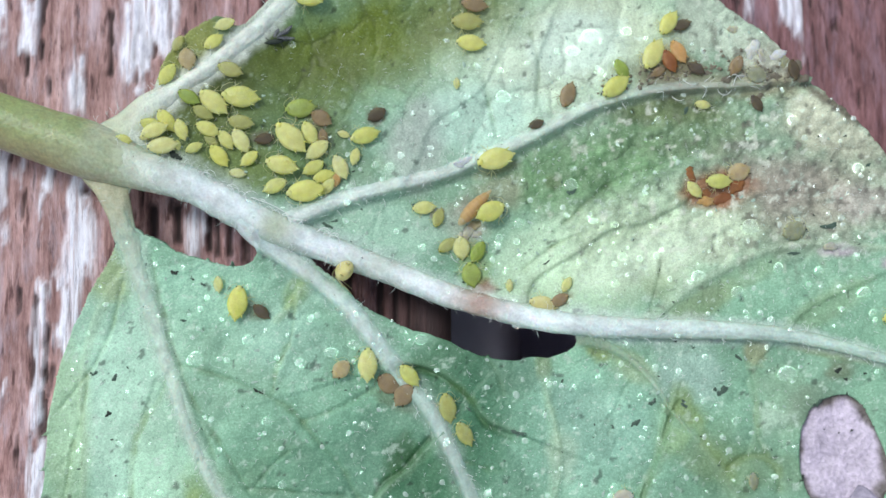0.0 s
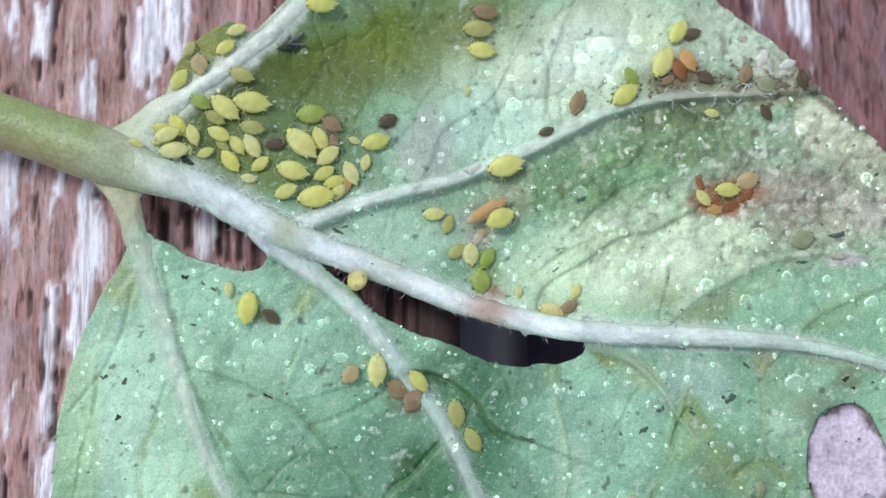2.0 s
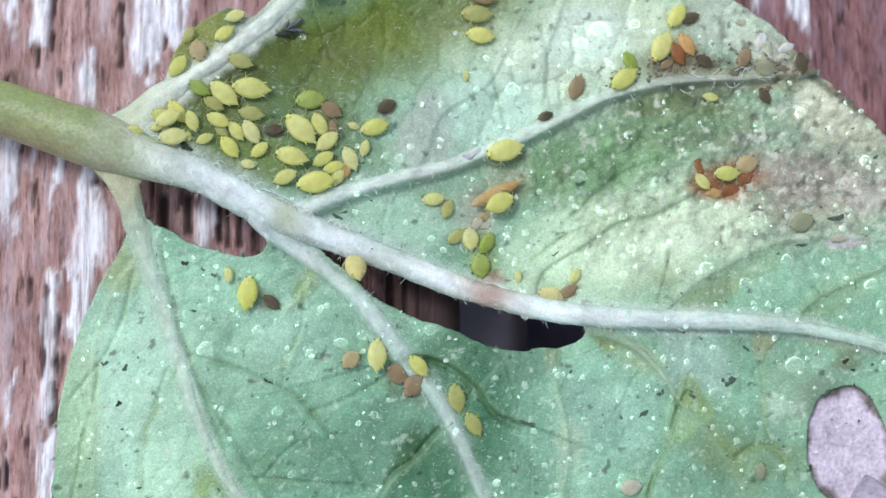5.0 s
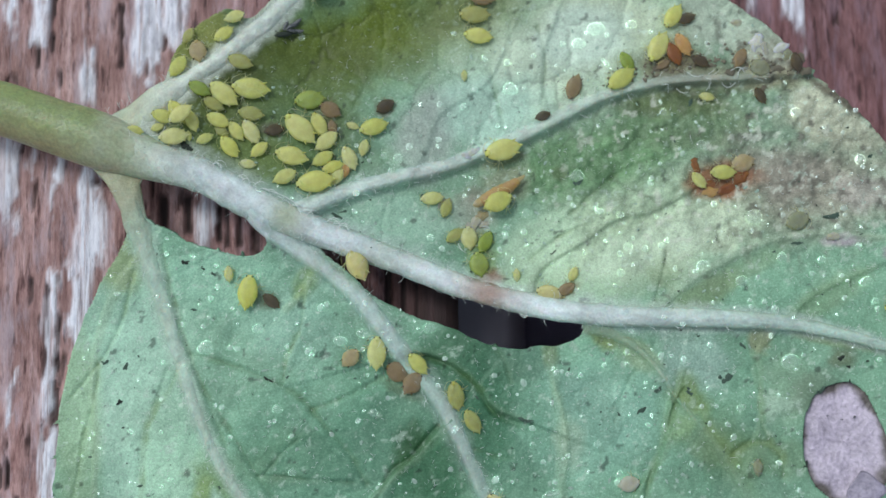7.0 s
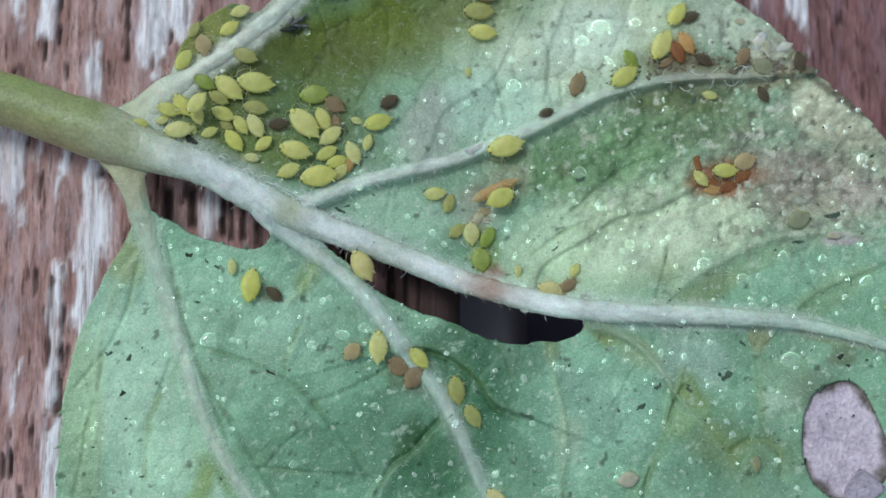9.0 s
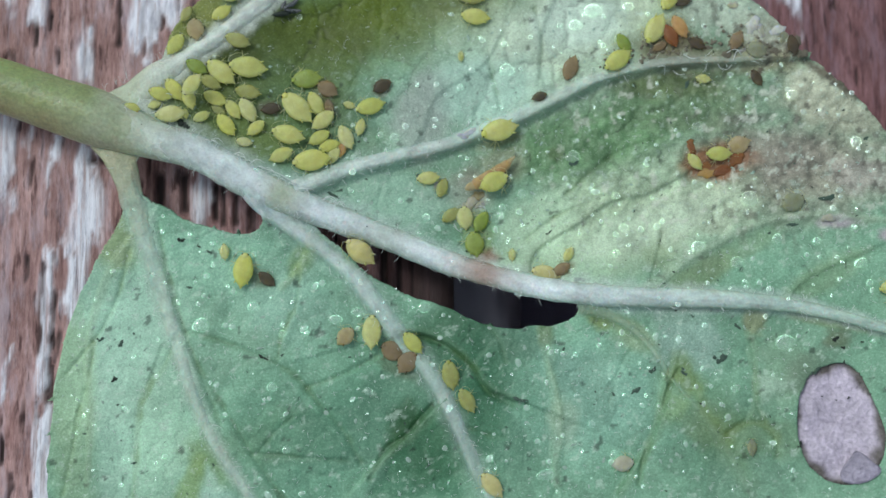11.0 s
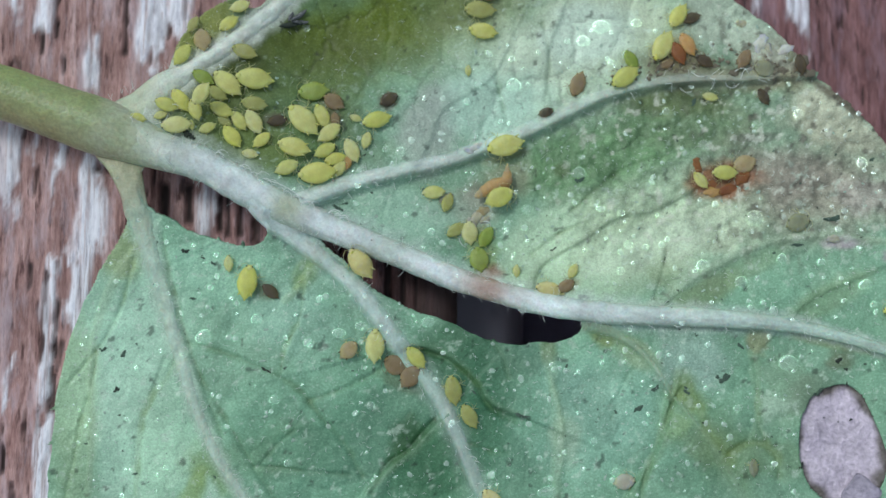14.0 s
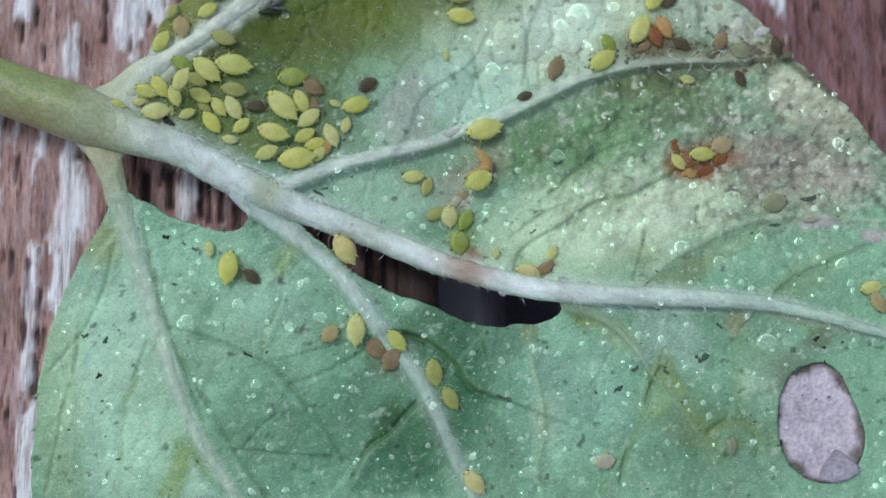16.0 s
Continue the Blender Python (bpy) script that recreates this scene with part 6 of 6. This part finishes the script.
# mouldy clumps in the corner and beside the cluster
for x, y, long, turn, seed in ((12.17, 8.76, 0.8, 20, 1), (12.62, 8.48, 0.5, 70, 2), (13.76, 8.68, 0.7, 40, 3), (13.42, 8.15, 0.6, 10, 4), (14.94, 7.31, 0.7, 60, 1), (15.58, 8.24, 0.6, 0, 2), (16.62, 8.68, 0.8, 80, 3), (16.85, 8.08, 0.6, 30, 4), (10.25, 8.51, 0.7, 30, 2), (-2.35, 6.75, 0.5, 0, 4)):
    bit("mould_clump", x, y, long * 0.85, turn, MOULD, "brown-grey clump of mould on the leaf", "mould", 0.8, seed, "mould on the leaf")


# scattered fine droplets and specks
def scatter(count):
    rnd = random.Random(11)
    spots = np.array([(rnd.uniform(-16.5, 19.5), rnd.uniform(-11.5, 10.5)) for _ in range(count)])
    x, y = spots.T
    keep = inside(x, y, OUTLINE) & ~((x < 0.5) & (y > 7.2 - 0.12 * x)) & ~((x < -4) & (np.array([rnd.random() for _ in x]) < 0.4))
    for h in HOLES:
        keep &= ~inside(x, y, h)
    mist = []
    for made, (x, y) in enumerate(spots[keep]):
        kind = rnd.random()
        if kind < 0.38:
            bit("pale_scale", x, y, rnd.uniform(0.07, 0.24), rnd.uniform(0, 180), DUST, "tiny whitish waxy scale on the leaf", "scale", rnd.uniform(0.4, 0.9), made % 5, "waxy scales on the leaf")
        elif kind < 0.84:
            wide, long, turn = rnd.uniform(0.09, 0.30) * rnd.uniform(0.6, 1.2), rnd.uniform(1.0, 1.5), rnd.uniform(0, 180)
            if wide > 0.21:
                drop(x, y, wide, long, turn)
            else:
                mist.append((x, y, wide * 0.82, long, radians(turn)))
        else:
            (speck if rnd.random() < 0.5 else smut)(x, y, rnd.uniform(0.07, 0.2), rnd.uniform(0, 180), rnd.uniform(0.5, 0.9), made)


    v, f = dome(1, 12, 4, 0.3)
    verts, faces = [], []
    for x, y, wide, long, turn in mist:
        c, s = math.cos(turn), math.sin(turn)
        faces.extend(tuple(i + len(verts) * len(v) for i in q) for q in f)
        verts.append(np.c_[x + (v[:, 0] * c * long - v[:, 1] * s) * wide, y + (v[:, 0] * s * long + v[:, 1] * c) * wide, top(x, y) + 0.02 + v[:, 2] * wide])
    tagged(part("fine_droplets", mesh_of("fine_droplets", np.vstack(verts), faces, FINE_WATER), None), "mist of tiny clear water droplets on the leaf", "water droplets", kind="stuff")
    verts, faces = [], []
    for k in range(170):
        along = rnd.random()
        x = 8.2 + 8.8 * along + rnd.gauss(0, 0.3)
        y = 7.5 + 0.9 * math.sin(along * 3.1) + abs(rnd.gauss(0, 0.55))
        v, f = lump(k, 0.3, 0.7)
        size, a = rnd.uniform(0.05, 0.20), rnd.uniform(0, 6.3)
        v = v * MM * size
        faces.extend(tuple(i + len(verts) * len(v) for i in q) for q in f)
        verts.append(np.c_[x + v[:, 0] * math.cos(a) - v[:, 1] * math.sin(a), y + v[:, 0] * math.sin(a) + v[:, 1] * math.cos(a), top(x, y) + 0.02 + v[:, 2]])
    tagged(part("mould_crumbs", mesh_of("mould_crumbs", np.vstack(verts), faces, MOULD), None), "brown-grey crumbs of mould along a side vein", "mould", kind="stuff")


scatter(1150)


def thread(x0, y0, x1, y1, bow, label):
    """A thin pale strand between two places on the leaf."""
    pts = []
    for k in np.linspace(0, 1, 9):
        x, y = x0 + (x1 - x0) * k, y0 + (y1 - y0) * k
        side = bow * math.sin(math.pi * k)
        x, y = x - (y1 - y0) * side, y + (x1 - x0) * side
        pts.append((x, y, top(x, y) + 0.06 + 0.2 * math.sin(math.pi * k)))
    ob = part("pale_strand", mesh_of("pale_strand", *tube(pts, 0.014, 6), HAIR), None)
    return tagged(ob, label, "strand", "strands on the leaf")


for a in ((10.32, 7.65, 10.70, 7.37, 0.3), (11.51, 8.23, 12.14, 8.03, -0.3), (12.33, 7.89, 12.41, 7.41, 0.3), (13.04, 7.72, 13.70, 7.71, -0.35), (13.71, 7.87, 14.19, 8.30, 0.3), (13.42, 8.20, 14.05, 8.08, 0.3),
          (11.09, 7.58, 11.65, 7.42, -0.3), (-12.13, 5.95, -11.28, 6.10, 0.35), (-12.56, 5.50, -11.98, 5.95, -0.3), (-7.69, 3.06, -5.93, 2.16, 0.05), (-11.95, 3.93, -11.56, 3.49, -0.1), (1.16, 1.24, 0.90, 0.80, 0.3), (2.02, 1.32, 2.38, 1.06, 0.3), (0.95, 0.60, 1.33, 0.14, -0.2)):
    thread(*a, "curled whitish strand on the leaf")

# ---- what moves ----
walker = aphid(-3.40, -0.68, 1.62, 140, "straw", where="climbing over the rim of the eaten hole", fat=1.1, tall=2.2)
climber = aphid(-10.67, 6.83, 1.25, 215, "pale", where="climbing over the others in the cluster")


def larva():
    ob = thing("gall_midge_larva", "small orange gall midge larva feeding on an aphid", "larva", at=Matrix.Translation((LARVA[0] * MM, LARVA[1] * MM, LARVA[2] * MM)), size=MM)
    made = []
    for n, (r, kind) in enumerate(((0.20, "tan"), (0.28, "larva"), (0.31, "larva"), (0.33, "larva"), (0.31, "larva"), (0.28, "larva"), (0.22, "larva"), (0.11, "tan"))):
        v, f = lathe([(0.40, 0.04), (0.34, 0.5 * r), (0.22, 0.85 * r), (0.1, 0.98 * r), (0.0, r), (-0.1, 0.98 * r), (-0.22, 0.85 * r), (-0.34, 0.5 * r), (-0.40, 0.04)], 16, 0.85)
        made.append(part("segment", mesh_of("segment", v / MM, f, SKINS[kind]), ob, "orange ringed body segment"))
    return ob, made


LARVA = (2.11, 2.53, 2.22)
larva_thing, larva_segments = larva()
# the larva's line, tail to head, at each time: x and y in mm, then the head's rise
LARVA_LINES = [
    (0.0, [(1.51, 2.03), (1.87, 2.42), (2.23, 2.79), (2.57, 3.14)], 0.03),
    (3.5, [(1.56, 2.44), (2.17, 2.72), (2.76, 3.01), (3.28, 3.22)], 0.05),
    (7.0, [(1.86, 2.35), (2.52, 2.68), (3.16, 3.01), (3.75, 3.42)], 0.1),
    (8.5, [(1.77, 2.43), (2.35, 2.68), (2.88, 2.92), (3.36, 3.15)], 0.08),
    (11.5, [(1.67, 2.16), (2.30, 2.46), (2.92, 2.84), (3.50, 3.43)], 0.15),
    (12.5, [(1.74, 2.45), (2.29, 2.80), (2.88, 3.01), (3.22, 3.52)], 0.2),
    (14.0, [(1.88, 2.54), (2.45, 2.89), (3.00, 3.10), (3.08, 3.61)], 0.2),
    (16.0, [(2.42, 2.64), (2.92, 2.77), (3.10, 3.20), (2.73, 3.71)], 0.2),
]


def larva_rows(n, count):
    """The poses of one segment in the larva's own space."""
    rows = []
    for t, line, rise in LARVA_LINES:
        s = spline(line, 0.03)
        walked = np.r_[0, np.cumsum(np.hypot(*np.diff(s, axis=0).T))]
        at = walked[-1] * (n + 0.5) / count
        x, y = np.interp(at, walked, s[:, 0]), np.interp(at, walked, s[:, 1])
        x1, y1 = np.interp(at + 0.12, walked, s[:, 0]), np.interp(at + 0.12, walked, s[:, 1])
        x0, y0 = np.interp(at - 0.12, walked, s[:, 0]), np.interp(at - 0.12, walked, s[:, 1])
        u = n / (count - 1)
        rows.append((t, pose(x - LARVA[0], y - LARVA[1], rise * u * u, 0, -20 * rise * u, math.degrees(math.atan2(y1 - y0, x1 - x0)))))
    return rows


def posed(t, x, y, z, heading, pitch):
    return (t, Matrix.LocRotScale((x * MM, y * MM, z * MM), Euler((0, radians(pitch), radians(heading)), "XYZ"), None))


def motions():
    walk(walker, [
        posed(0.0, -3.72, -0.15, 2.32, 150, 72),
        posed(1.5, -3.57, -0.25, 2.32, 150, 66),
        posed(2.5, -3.64, -0.38, 2.32, 135, 60),
        posed(3.5, -3.69, -0.30, 2.32, 115, 50),
        posed(5.8, -3.67, -0.38, 2.32, 108, 22),
        posed(7.0, -3.59, -0.35, 2.33, 116, 12),
        posed(8.6, -3.52, -0.58, 2.33, 118, 8),
        posed(10.8, -3.24, -0.73, 2.34, 138, 5),
        posed(11.5, -3.37, -0.73, 2.33, 140, 5),
        posed(12.5, -3.39, -0.71, 2.33, 138, 5),
        posed(13.2, -3.42, -0.81, 2.33, 130, 5),
        posed(14.0, -3.44, -0.63, 2.33, 128, 5),
        posed(16.0, -3.27, -0.71, 2.34, 122, 6),
    ])
    walk(climber, [
        posed(0.0, -11.90, 6.07, 2.79, 200, 0),
        posed(3.5, -11.85, 6.13, 2.79, 200, 0),
        posed(6.0, -11.59, 6.25, 2.93, 210, 5),
        posed(7.4, -11.07, 6.37, 3.09, 215, 12),
        posed(8.6, -10.76, 6.46, 3.22, 220, 20),
        posed(11.0, -10.56, 6.58, 3.26, 222, 24),
        posed(12.5, -10.49, 6.64, 3.26, 224, 26),
        posed(16.0, -10.39, 6.71, 3.26, 228, 28),
    ])
    for n, segment in enumerate(larva_segments):
        walk(segment, larva_rows(n, len(larva_segments)))


motions()
